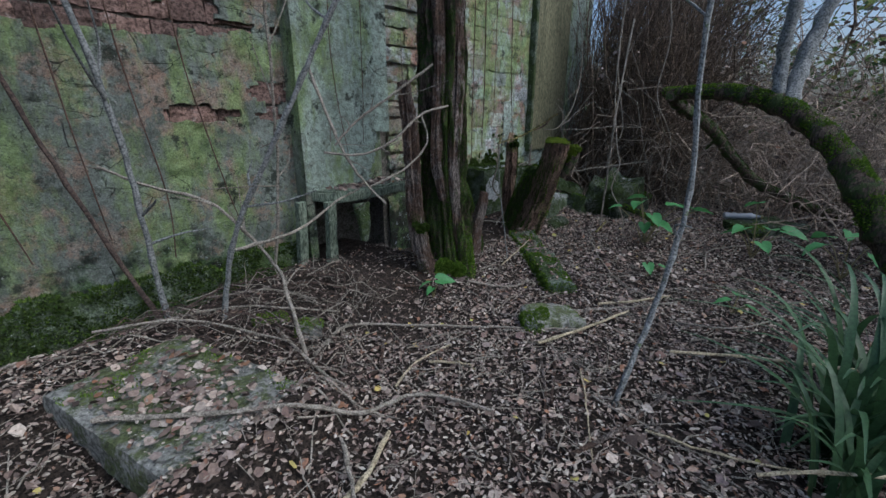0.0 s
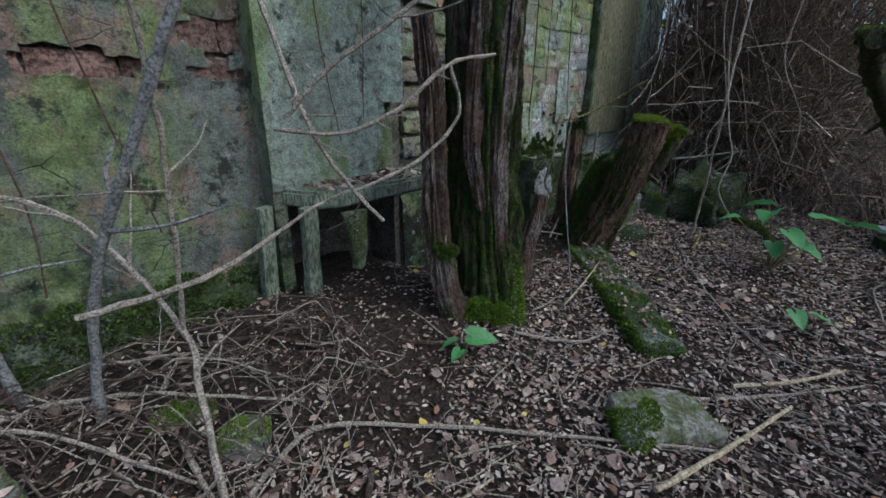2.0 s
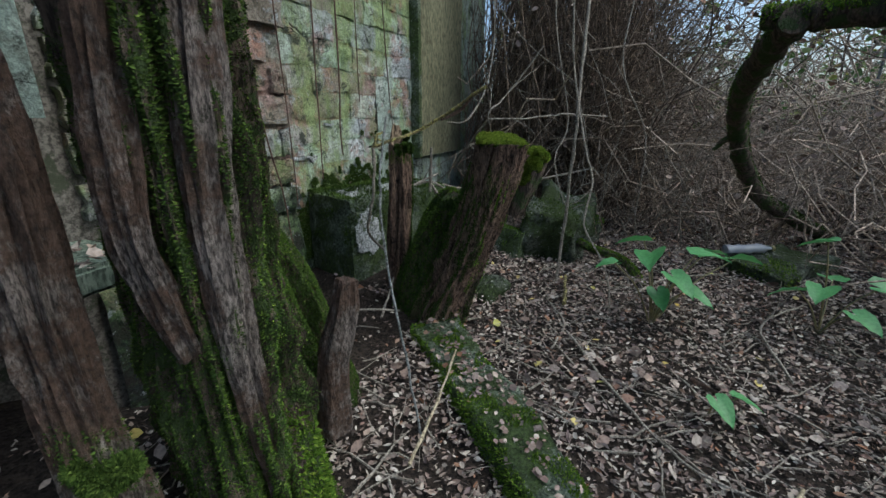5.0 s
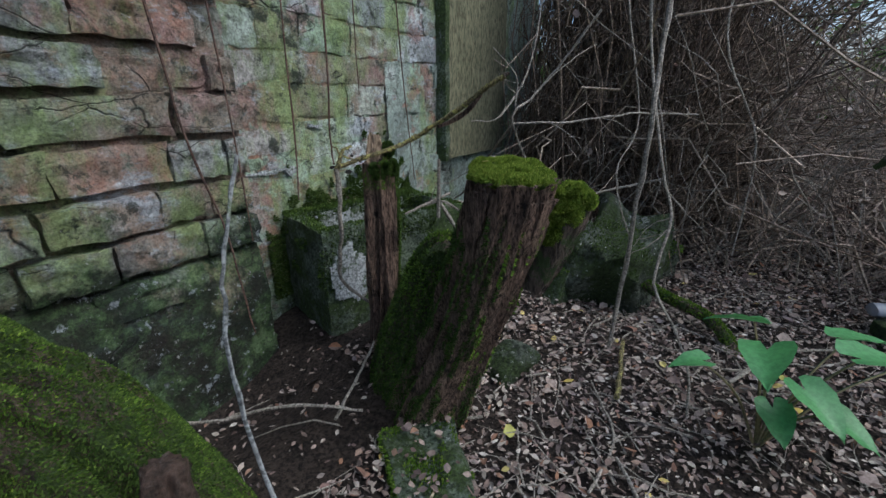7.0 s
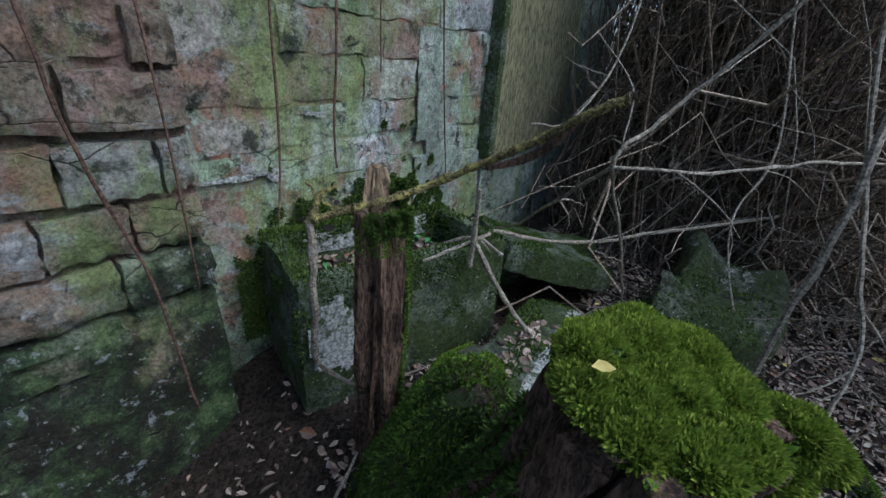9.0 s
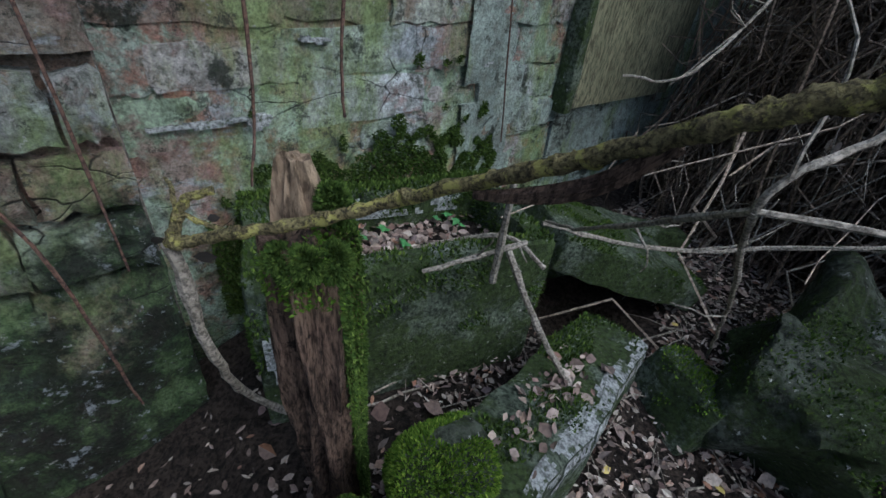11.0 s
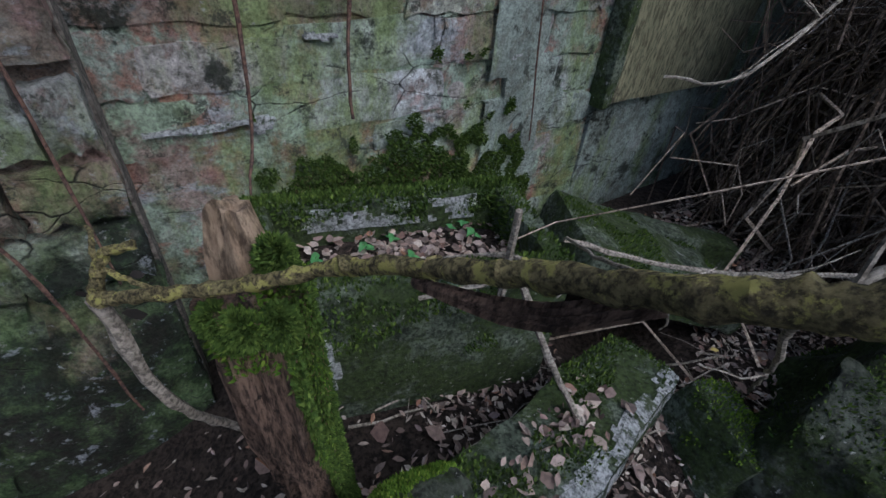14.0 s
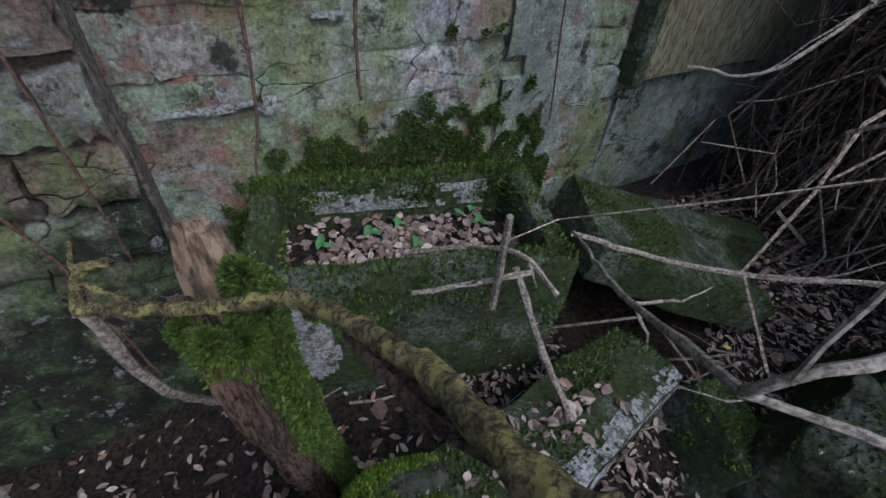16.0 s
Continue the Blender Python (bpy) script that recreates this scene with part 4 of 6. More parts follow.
TR = pose(0.585, 4.395, 0.19, 0, 0, 31.6)
trough = empty("stone_trough", TR, "mossy stone trough filled with soil and dead leaves", "trough")
h = Heap()
L, B, H, TH = 0.70, 0.385, 0.44, 0.062
h.add(*moved(rough_box((L, TH, H), 0.03, 0.007, 0.015, 1.0, 0.006), Matrix.Translation((0, -B / 2 + TH / 2, 0))))
h.add(*moved(rough_box((L, TH, H), 0.03, 0.007, 0.015, 2.0, 0.006), Matrix.Translation((0, B / 2 - TH / 2, 0))))
h.add(*moved(rough_box((TH, B - 0.03, H - 0.004), 0.03, 0.007, 0.015, 3.0, 0.006), Matrix.Translation((-L / 2 + TH / 2 + 0.003, 0, 0))))
h.add(*moved(rough_box((TH, B - 0.03, H + 0.004), 0.03, 0.007, 0.015, 4.0, 0.006), Matrix.Translation((L / 2 - TH / 2 - 0.003, 0, 0))))
h.add(*moved(rough_box((L - 0.04, B - 0.04, 0.06), 0.04, 0.004, 0.01, 5.0), Matrix.Translation((0, 0, 0.01))))
h.make("basin", M_STONE, trough)
basin = (h.v, h.f)
moss_on("moss", basin, 60000, 0.011, M_MOSS_DARK, trough, rnd, lambda p, n: (n.z > 0.25 and p.z > 0.38 and noise.noise(p * 9) > -0.35) or (p.z > 0.2 and noise.noise(p * 7) > 0.22))
bloom = sheet(-L / 2 + 0.02, -L / 2 + 0.22, 0.06, 0.40, 0.0, 0.012, lambda u, z: 0.0, lambda u, z: ((u + L / 2 - 0.10) / 0.075) ** 2 + ((z - 0.25) / 0.12) ** 2 + 1.1 * noise.noise((u * 22, z * 16, 4)) > 1.0)
low_y = min(q[1] for q in bloom[0])
mesh_object("lime_bloom", [(q[0], q[1] - low_y - B / 2 - 0.010, q[2]) for q in bloom[0]], bloom[1], M_CRUST, trough, "white lime bloom on the face")
back = rough_box((L, TH, H), 0.012, 0.006, 0.015, 2.0, 0.006)
back = ([p + Vector((0, B / 2 - TH / 2, 0)) for p in back[0]], back[1])
crust_on(back, trough, lambda p, n: p.z > 0.355 and p.z < 0.425 and n.y < -0.3 and abs(p.x) < 0.26 and noise.noise(p * 13) + 0.6 * noise.noise(p * 40) > -0.05, "white lime bloom under the rim")
moss_on("moss", back, 34000, 0.013, M_MOSS_DARK, trough, rnd, lambda p, n: p.z > 0.36 and noise.noise(p * 10) + 8 * (p.z - 0.41) > -0.1, "", 0.7)
soil = moved(rough_box((L - 2 * TH + 0.01, B - 2 * TH + 0.01, 0.27), 0.03, 0.012, 0.01, 8.0), Matrix.Translation((0, 0, 0.05)))
mesh_object("soil", *plain(soil), M_SOIL, trough, "dark soil inside")


def stone_thing(name, size, m, mat, label, category="stone", seed=0.0, cells=0.035, jitter=0.01, round_by=0.02, warp=0.02, moss=0, moss_keep=None, moss_mat=None, length=0.010):
    ob = empty(name, m, label, category)
    vf = rough_box(size, cells, jitter, round_by, seed, warp)
    mesh_object("stone_body", *plain(vf), mat, ob)
    if moss:
        moss_on("moss", vf, moss * 2, length, moss_mat or M_MOSS, ob, rnd, moss_keep)
    return ob


stone_thing("leaning_slab", (0.62, 0.36, 0.12), pose(1.215, 4.81, 0.33, 0, 21, 21), M_STONE, "mossy stone slab leaning over a dark hollow", "slab", 1.5, moss=9000, moss_mat=M_MOSS_DARK, moss_keep=lambda p, n: n.z > 0.2 and noise.noise(p * 8) > 0)
edge_slab = stone_thing("mossy_slab", (0.80, 0.21, 0.24), pose(1.002, 4.122, 0.165, 0, 10, 59), M_STONE, "mossy broken slab with a white lichened edge", "slab", 2.5, moss=16000, moss_keep=lambda p, n: n.z > 0.3 and p.y > -0.08 and noise.noise(p * 8) > -0.05, moss_mat=M_MOSS_DARK)


slab_skin = rough_box((0.80, 0.21, 0.24), 0.035, 0.01, 0.02, 2.5, 0.02)
grid_v, grid_f = [], []
for q in slab_skin[1]:
    c = [slab_skin[0][k] for k in q]
    for i in range(4):
        for j in range(4):
            o = len(grid_v)
            for a, b in ((i, j), (i + 1, j), (i + 1, j + 1), (i, j + 1)):
                p = c[0].lerp(c[1], a / 4).lerp(c[3].lerp(c[2], a / 4), b / 4)
                grid_v.append(p)
            grid_f.append((o, o + 1, o + 2, o + 3))
crust_on((grid_v, grid_f), edge_slab, lambda p, n: p.z > 0.17 and p.y < -0.06 and 6.0 * (-0.09 - p.y) + 9.0 * (p.z - 0.20) + 1.1 * noise.noise(p * 22) + 0.9 * noise.noise(p * 60) > 0.08, "white lichened edge")
stone_thing("mossy_stone", (0.17, 0.15, 0.46), pose(0.835, 3.915, 0.085, 4, -5, 30), M_ROCK, "upright stone capped with bright moss", "stone", 21.5, warp=0.05, round_by=0.05, moss=34000, length=0.007, moss_mat=M_MOSS, moss_keep=lambda p, n: p.z > 0.36 and noise.noise(p * 12) > -0.3)
stone_thing("stone_piece", (0.13, 0.24, 0.26), pose(1.36, 4.36, 0.08, 8, 14, 30), M_STONE, "upright mossy stone with white lichen", "stone", 3.5, moss=3000, moss_keep=lambda p, n: n.z > 0.2)
# Added, unseen: stops light from behind so that the hollow stays black.
stone_thing("hollow_blocker", (0.66, 0.14, 0.36), pose(1.24, 5.02, 0.05, 0, 12, 21), M_STONE, "added unseen stone closing the back of the hollow against light", "stone", 14.5)
stone_thing("boulder", (0.36, 0.66, 0.46), pose(1.78, 4.50, 0.04, 6, 10, -38), M_ROCK, "large dark boulder streaked with white lichen", "boulder", 4.5, cells=0.025, jitter=0.024, warp=0.10, round_by=0.05, moss=9000, moss_mat=M_MOSS_DARK, moss_keep=lambda p, n: n.z > 0.2 and noise.noise(p * 6) > 0.12)
stone_thing("rock", (0.30, 0.24, 0.24), pose(2.08, 4.62, 0.08, 4, -6, 20), M_ROCK, "mossy rock at the thicket's edge", "rock", 5.5, warp=0.05, round_by=0.06, moss=5000, moss_keep=lambda p, n: n.z > 0.3 and noise.noise(p * 6) > 0)
stone_thing("edging_stone", (0.215, 0.95, 0.13), pose(0.735, 3.10, 0.005, 8, 0, 8), M_STONE, "long mossy edging stone lying in the leaves", "kerb stone", 6.5, cells=0.025, jitter=0.012, round_by=0.025, warp=0.03, moss=17000, moss_keep=lambda p, n: (n.x < -0.3 and noise.noise(p * 8) > -0.4) or (n.y < -0.3) or (n.z > 0.4 and noise.noise(p * 8) > 0.12))
stone_thing("stone_block", (0.35, 0.22, 0.12), pose(0.60, 2.22, -0.045, 3, 2, 8), M_CONCRETE, "small mossy stone block half sunk in leaves", "stone", 7.5, cells=0.02, jitter=0.014, round_by=0.035, warp=0.05, moss=11000, moss_keep=lambda p, n: noise.noise(p * 9) > 0.05 and n.y < 0.3)
stone_thing("concrete_slab", (0.84, 0.52, 0.17), pose(-0.98, 1.345, 0.015, 0, 0, -29), M_CONCRETE, "grey concrete slab scattered with leaves and moss", "slab", 8.5, warp=0.012, moss=7000, moss_keep=lambda p, n: n.z > 0.5 and noise.noise(p * 5) > 0.25)
stone_thing("stone_block", (0.13, 0.12, 0.14), pose(-0.70, 1.98, 0.0, 0, 3, 12), M_CONCRETE, "small mossy stone cube beside the shrub", "stone", 9.5, moss=3000, moss_keep=lambda p, n: noise.noise(p * 9) > 0.0)
stone_thing("stone_block", (0.16, 0.13, 0.15), pose(-0.92, 2.02, 0.0, 4, 3, 32), M_CONCRETE, "small mossy stone cube beside the shrub", "stone", 10.5, moss=4000, moss_keep=lambda p, n: noise.noise(p * 9) > -0.2)
stone_thing("flat_rock", (0.55, 0.34, 0.16), pose(2.86, 3.70, 0.06, 5, -4, 10), M_ROCK, "flat mossy rock behind the green plants", "rock", 11.5, warp=0.04, moss=5000, moss_keep=lambda p, n: noise.noise(p * 6) > 0.1)

# moss over the trough on the wall
v, f = sheet(3.30, 4.35, 0.25, 1.0, V_R, 0.03, lambda u, z: 0.012)
wall_moss = moss_on("wall_moss", ([Vector(p) for p in v], f), 90000, 0.011, M_MOSS_DARK, None, rnd, lambda p, n: 1.6 * min(0, p.x - 3.45) + 2.0 * min(0, 4.1 - p.x) + 0.8 * noise.noise((p.x * 4, p.z * 6, 2)) + 0.9 * noise.noise((p.x * 17, p.z * 17, 2)) + 3.0 * (0.74 - p.z) > 0.22)
wall_moss.matrix_basis = WALL
tagged(wall_moss, "dark hanging moss on the wall above the trough", "moss", kind="stuff")

lime = Heap()
for cu, cz, ru, rz in ((3.36, 0.805, 0.12, 0.007), (3.47, 0.795, 0.030, 0.017), (4.16, 0.89, 0.05, 0.010), (3.62, 0.97, 0.05, 0.007)):
    v, f = sheet(cu - ru * 1.3, cu + ru * 1.3, cz - rz * 1.4, cz + rz * 1.4, V_R, 0.006, lambda u, z: 0.013 + 0.003 * noise.noise((u * 40, z * 40, 1)), lambda u, z: ((u - cu) / ru) ** 2 + ((z - cz) / rz) ** 2 + 1.3 * noise.noise((u * 28, z * 45, 2.2)) > 0.9)
    lime.add([Vector(p) for p in v], f)
lime_flecks = tagged(lime.make("lime_flecks", M_CRUST), "white lime flecks under the wall's open joints", "lime", kind="stuff")
lime_flecks.matrix_basis = WALL

# mossy plinth along the foot of the plaster wall
v, f = sheet(-4.5, 1.47, -0.12, 0.40, V_A, 0.03, lambda u, z: 0.05 + 0.05 * step(0.36 + 0.05 * noise.noise((u * 4, 0, 0)), 0.05, z) + 0.025 * noise.noise((u * 7, z * 9, 1)), lambda u, z: z > 0.30 + 0.09 * noise.noise((u * 5, 0, 3)) + 0.03 * noise.noise((u * 17, 0, 3)))
plinth = tagged(mesh_object("plinth", v, f, M_STONE), "low moss-grown footing along the plaster wall", "plinth", kind="structure")
plinth.matrix_basis = WALL
moss_on("moss", ([Vector(p) for p in v], [q for q in f if v[q[0]][0] > -1.5]), 30000, 0.020, M_MOSS_DARK, plinth, rnd, lambda p, n: p.x > -1.5 and noise.noise(p * 7) > -0.3)

# ---- plants ----
def path_point(k):
    """A rough line that people walk, kept clear of growth."""
    pts = [(0, -1.5), (0, 0), (-0.05, 1.1), (0.24, 1.95), (0.65, 2.67), (0.73, 3.36), (0.9, 3.7)]
    j = min(int(k), len(pts) - 2)
    a, b = pts[j], pts[j + 1]
    return a[0] + (b[0] - a[0]) * (k - j), a[1] + (b[1] - a[1]) * (k - j)


LINE = [path_point(i * 0.25) for i in range(25)]


def clear(p, d=0.5):
    return all((p.x - a) ** 2 + (p.y - b) ** 2 > d * d for a, b in LINE)


def arching(rnd, base, height, reach, droop, r, steps=9, sides=4, kink=0.05):
    w = rnd.uniform(0, 2 * math.pi)
    d = Vector((math.cos(w), math.sin(w), 0))
    p, out = base.copy(), []
    jig = Vector((0, 0, 0))
    for i in range(steps + 1):
        k = i / steps
        q = base + d * reach * k ** 1.3 + Vector((0, 0, height * (k - droop * k * k)))
        jig += Vector((rnd.gauss(0, kink), rnd.gauss(0, kink), rnd.gauss(0, kink)))
        out.append(q + jig)
    return out, r


def thicket(name, count, region, heights, reaches, radii, mat, label, seed, droops=(0.3, 1.0), floor=True, kink=0.05, gap=0.55, from_u=-9.0):
    r = random.Random(seed)
    heap = Heap()
    made = 0
    while made < count:
        x, y = region(r)
        base = Vector((x, y, ground_z(x, y) - 0.02 if floor else r.uniform(0.2, 2.4)))
        pts, rad = arching(r, base, r.uniform(*heights), r.uniform(*reaches), r.uniform(*droops), r.uniform(*radii), kink=kink)
        made += 1
        if not all(clear(q, gap) and (q.dot(DU) > from_u or q.dot(NV) > -1.5) and q.dot(NV) > -2.70 and q.z > -0.05 and not (q.x < 2.1 and q.y < 3.5 and q.z < 1.9) for q in pts):
            continue
        heap.add(*tube(pts, rad, rad * 0.45, 4, 1))
    return tagged(heap.make(name, mat), label, "thicket", kind="stuff")


def by_wall(r):
    p = at(5.15 + 2.5 * r.random() ** 1.3, r.uniform(-2.68, -1.5), 0)
    return p.x, p.y


def before_wall(r):
    p = at(r.uniform(4.9, 7.0), r.uniform(-2.4, -0.6), 0)
    return p.x, p.y


def far_right(r):
    a, d = r.uniform(radians(-35), radians(78)), r.uniform(2.3, 7.5)
    return 1.0 + d * math.cos(a), 3.0 + d * math.sin(a)


thicket("bramble_thicket", 6500, by_wall, (0.6, 4.4), (0.2, 1.5), (0.002, 0.007), M_TANGLE, "dense tangle of dark dead climbing stems by the wall", 3, (0.1, 1.0), gap=0.7, kink=0.10, from_u=4.98)
thicket("bramble_thicket", 800, by_wall, (2.6, 4.6), (0.2, 1.0), (0.003, 0.008), M_TANGLE, "tall dark stems climbing beside the wall", 23, (0.0, 0.5), gap=0.7, kink=0.08, from_u=4.98)
thicket("bramble_thicket", 300, before_wall, (0.8, 3.0), (0.3, 1.4), (0.002, 0.005), M_TWIG, "pale dead stems before the dark tangle", 13, (0.2, 0.9), kink=0.07, from_u=4.7)
thicket("bramble_thicket", 2100, far_right, (0.5, 3.0), (0.4, 2.2), (0.0022, 0.009), M_BRAMBLE, "tangled dead bramble stems across the clearing", 4, (0.3, 1.05), kink=0.09)
thicket("bramble_thicket", 300, far_right, (1.2, 3.2), (0.4, 2.0), (0.004, 0.010), M_BRAMBLE, "pale dry bramble canes in the thicket", 5, (0.3, 1.0))


def beyond(r):
    a, d = r.uniform(radians(-45), radians(85)), r.uniform(6.0, 14.0)
    return 1.0 + d * math.cos(a), 3.0 + d * math.sin(a)


thicket("far_thicket", 900, beyond, (1.5, 5.5), (0.5, 3.0), (0.006, 0.024), M_BRAMBLE, "distant dense scrub of bare stems", 6, (0.1, 0.7))


def sapling_row(count, seed):
    r = random.Random(seed)
    for i in range(count):
        a, d = r.uniform(radians(-30), radians(75)), r.uniform(3.6, 9.0)
        x, y = 1.0 + d * math.cos(a), 3.0 + d * math.sin(a)
        if Vector((x, y, 0)).dot(NV) < -2.4:
            continue
        z = ground_z(x, y)
        s = r.uniform(-0.5, 0.5)
        q = r.uniform(-0.5, 0.5)
        branch("sapling", [(x, y, z - 0.05), (x + s * 0.3, y + q * 0.3, 1.0), (x + s * 0.5, y + q * 0.8, 2.0), (x + s, y + q, 3.4)], r.uniform(0.012, 0.035), 0.008, r.choice((M_DARKSTEM, M_BARK_DARK, M_STEM)), "thin leafless sapling in the thicket", "sapling", 5, r, 5, 6, 0.02, "saplings", 0.7)


sapling_row(34, 8)


def foliage(name, count, region, size, mat, label, seed):
    r = random.Random(seed)
    heap = Heap()
    for i in range(count):
        c = region(r)
        if c is None:
            continue
        for j in range(r.randint(4, 9)):
            p = c + Vector((r.gauss(0, 0.10), r.gauss(0, 0.10), r.gauss(0, 0.07)))
            dead_leaf(heap, p, r.uniform(*size), r, Vector((r.gauss(0, 0.5), r.gauss(0, 0.5), 1)).normalized(), 0.8, 0.5)
    return tagged(heap.make(name, mat), label, "foliage", kind="stuff")


def high_leaves(r):
    a, d = r.uniform(radians(-30), radians(70)), r.uniform(3.5, 9)
    p = Vector((1.0 + d * math.cos(a), 3.0 + d * math.sin(a), r.uniform(0.9, 3.8)))
    if p.dot(NV) < -2.2 or noise.noise(p * 0.9) < 0.03:
        return None
    return p


def low_leaves(r):
    x, y = far_right(r)
    p = Vector((x, y, ground_z(x, y) + r.uniform(0.1, 2.0)))
    return p if p.dot(NV) > -2.3 and clear(p, 1.2) and (p.x > 2.4 or p.y > 4.6) else None


foliage("withered_leaves", 900, low_leaves, (0.025, 0.06), M_LITTER, "withered brown leaves caught in the thicket", 17)
foliage("hedge_foliage", 2200, high_leaves, (0.035, 0.085), M_FOLIAGE, "sparse green and yellowing leaves above the thicket", 15)


def far_wood(r):
    a, d = r.uniform(0, 2 * math.pi), r.uniform(10, 20)
    p = Vector((1.0 + d * math.cos(a), 3.0 + d * math.sin(a), abs(r.gauss(0, 2.4))))
    return None if (p.dot(NV) < -4 and p.dot(DU) < 8.5) or (p.x > 4 and p.y < 9 and p.z > 2.2 and r.random() < 0.2) or noise.noise(p * 0.35) < -0.25 else p


foliage("far_hedge", 3000, far_wood, (0.12, 0.26), M_FOLIAGE, "far hedge and undergrowth round the clearing", 16)


def arum_leaf(size, bend):
    """An arrow-shaped leaf with a folded midrib and a wavy edge, from its stalk at the origin along x."""
    prof = [(-0.30, 0.22), (-0.16, 0.40), (0.0, 0.44), (0.2, 0.42), (0.45, 0.34), (0.7, 0.21), (0.88, 0.09), (1.0, 0.0)]
    verts, faces = [], []
    for i, (x, w) in enumerate(prof):
        for j in range(5):
            s = (j - 2) / 2
            px = x if j != 2 or x > 0 else 0.0
            z = 0.10 * abs(s) * w / 0.36 - bend * max(x, 0) ** 2 + 0.03 * math.sin(x * 13 + s * 4) * abs(s)
            verts.append(Vector((px, s * w, z)) * size)
    for i in range(len(prof) - 1):
        for j in range(4):
            faces.append((i * 5 + j, (i + 1) * 5 + j, (i + 1) * 5 + j + 1, i * 5 + j + 1))
    return verts, faces


def arum(x, y, leaves, label, seed, name="arum_plant"):
    """A plant: each leaf has its stalk. leaves: bearing, tilt, reach, height, size."""
    r = random.Random(seed)
    z = ground_z(x, y)
    ob = empty(name, Matrix.Translation((x, y, z)), label, "plant")
    for bearing, tilt, reach, height, size in leaves:
        w = radians(bearing)
        tip = Vector((math.cos(w) * reach, math.sin(w) * reach, height))
        m = Matrix.Translation(tip) @ Euler((r.gauss(0, 0.2), radians(tilt * 0.45 - 8), w + r.gauss(0, 0.3))).to_matrix().to_4x4()
        v, f = tube([(0, 0, -0.01), tip * 0.45 + Vector((0, 0, height * 0.15)), tip], 0.0045, 0.003, 5, 4)
        stalk = mesh_object("stalk", [tuple(p) for p in v], f, M_IRIS, ob)
        mesh_object("leaf", *plain(moved(arum_leaf(size * 0.82, r.uniform(0.1, 0.35)), m)), M_ARUM, stalk)
    return ob


arum(1.66, 3.38, [(200, 15, 0.10, 0.36, 0.17), (330, 25, 0.16, 0.34, 0.18), (10, 20, 0.26, 0.31, 0.17), (120, 30, 0.08, 0.38, 0.15), (270, 50, 0.08, 0.26, 0.16), (180, 10, 0.24, 0.32, 0.10), (300, 60, 0.12, 0.20, 0.15), (350, 20, 0.36, 0.30, 0.14), (230, 70, 0.06, 0.18, 0.13)], "arum plant with broad glossy green leaves", 1)
arum(-0.06, 2.47, [(10, 25, 0.04, 0.115, 0.125), (190, 30, 0.03, 0.10, 0.085), (250, 50, 0.03, 0.07, 0.07)], "single arum with a bright green leaf beside the trunk", 2)
arum(1.47, 2.88, [(240, 60, 0.05, 0.10, 0.11), (330, 50, 0.08, 0.09, 0.10)], "small arum seedling with two leaves", 3)
arum(2.40, 3.15, [(90, 50, 0.06, 0.42, 0.15), (200, 25, 0.16, 0.26, 0.16), (330, 30, 0.18, 0.24, 0.17), (30, 25, 0.22, 0.2, 0.17), (250, 40, 0.15, 0.16, 0.15), (150, 30, 0.12, 0.2, 0.14)], "arum plant with long drooping green leaves", 4)
arum(2.85, 2.85, [(0, 30, 0.2, 0.3, 0.18), (90, 30, 0.2, 0.26, 0.18), (180, 35, 0.2, 0.25, 0.18), (270, 40, 0.2, 0.22, 0.18), (220, 20, 0.12, 0.36, 0.15)], "broad-leaved green plant among the leaves", 5)
arum(1.75, 2.35, [(200, 40, 0.06, 0.1, 0.1), (40, 40, 0.08, 0.1, 0.12), (300, 40, 0.08, 0.08, 0.1)], "low green seedling in the leaf litter", 6)


def strap_clump(x, y, count, length, width, seed, label):
    """Arching strap leaves from one root."""
    r = random.Random(seed)
    z = ground_z(x, y)
    ob = empty("iris_clump", Matrix.Translation((x, y, z)), label, "plant")
    for i in range(count):
        w = r.uniform(0, 2 * math.pi)
        d = Vector((math.cos(w), math.sin(w), 0))
        ln, up = length * r.uniform(0.6, 1.15), r.uniform(0.5, 1.7)
        s = d.cross(Vector((0, 0, 1)))
        base = Vector((r.gauss(0, 0.05), r.gauss(0, 0.05), 0))
        verts, faces = [], []
        for k in range(9):
            t = k / 8
            p = base + d * ln * (0.15 * t + 0.75 * t * t / (0.6 + up)) + Vector((0, 0, ln * up * (t - 0.55 * t * t)))
            hw = width * (1 - t ** 2.2) * 0.5 + 0.001
            verts += [p + s * hw + Vector((0, 0, 0.3 * hw)), p, p - s * hw + Vector((0, 0, 0.3 * hw))]
        for k in range(8):
            for j in range(2):
                faces.append((k * 3 + j, k * 3 + j + 1, k * 3 + j + 4, k * 3 + j + 3))
        mesh_object("blade", [tuple(p) for p in verts], faces, M_IRIS, ob)
    return ob


strap_clump(1.42, 1.20, 64, 0.80, 0.027, 5, "clump of dark green strap leaves with dry blades")
strap_clump(1.72, 1.50, 36, 0.90, 0.026, 6, "second clump of tall green strap leaves")
strap_clump(1.22, 1.02, 18, 0.62, 0.024, 7, "low clump of arching strap leaves")

# ---- branches ----
rb = random.Random(77)
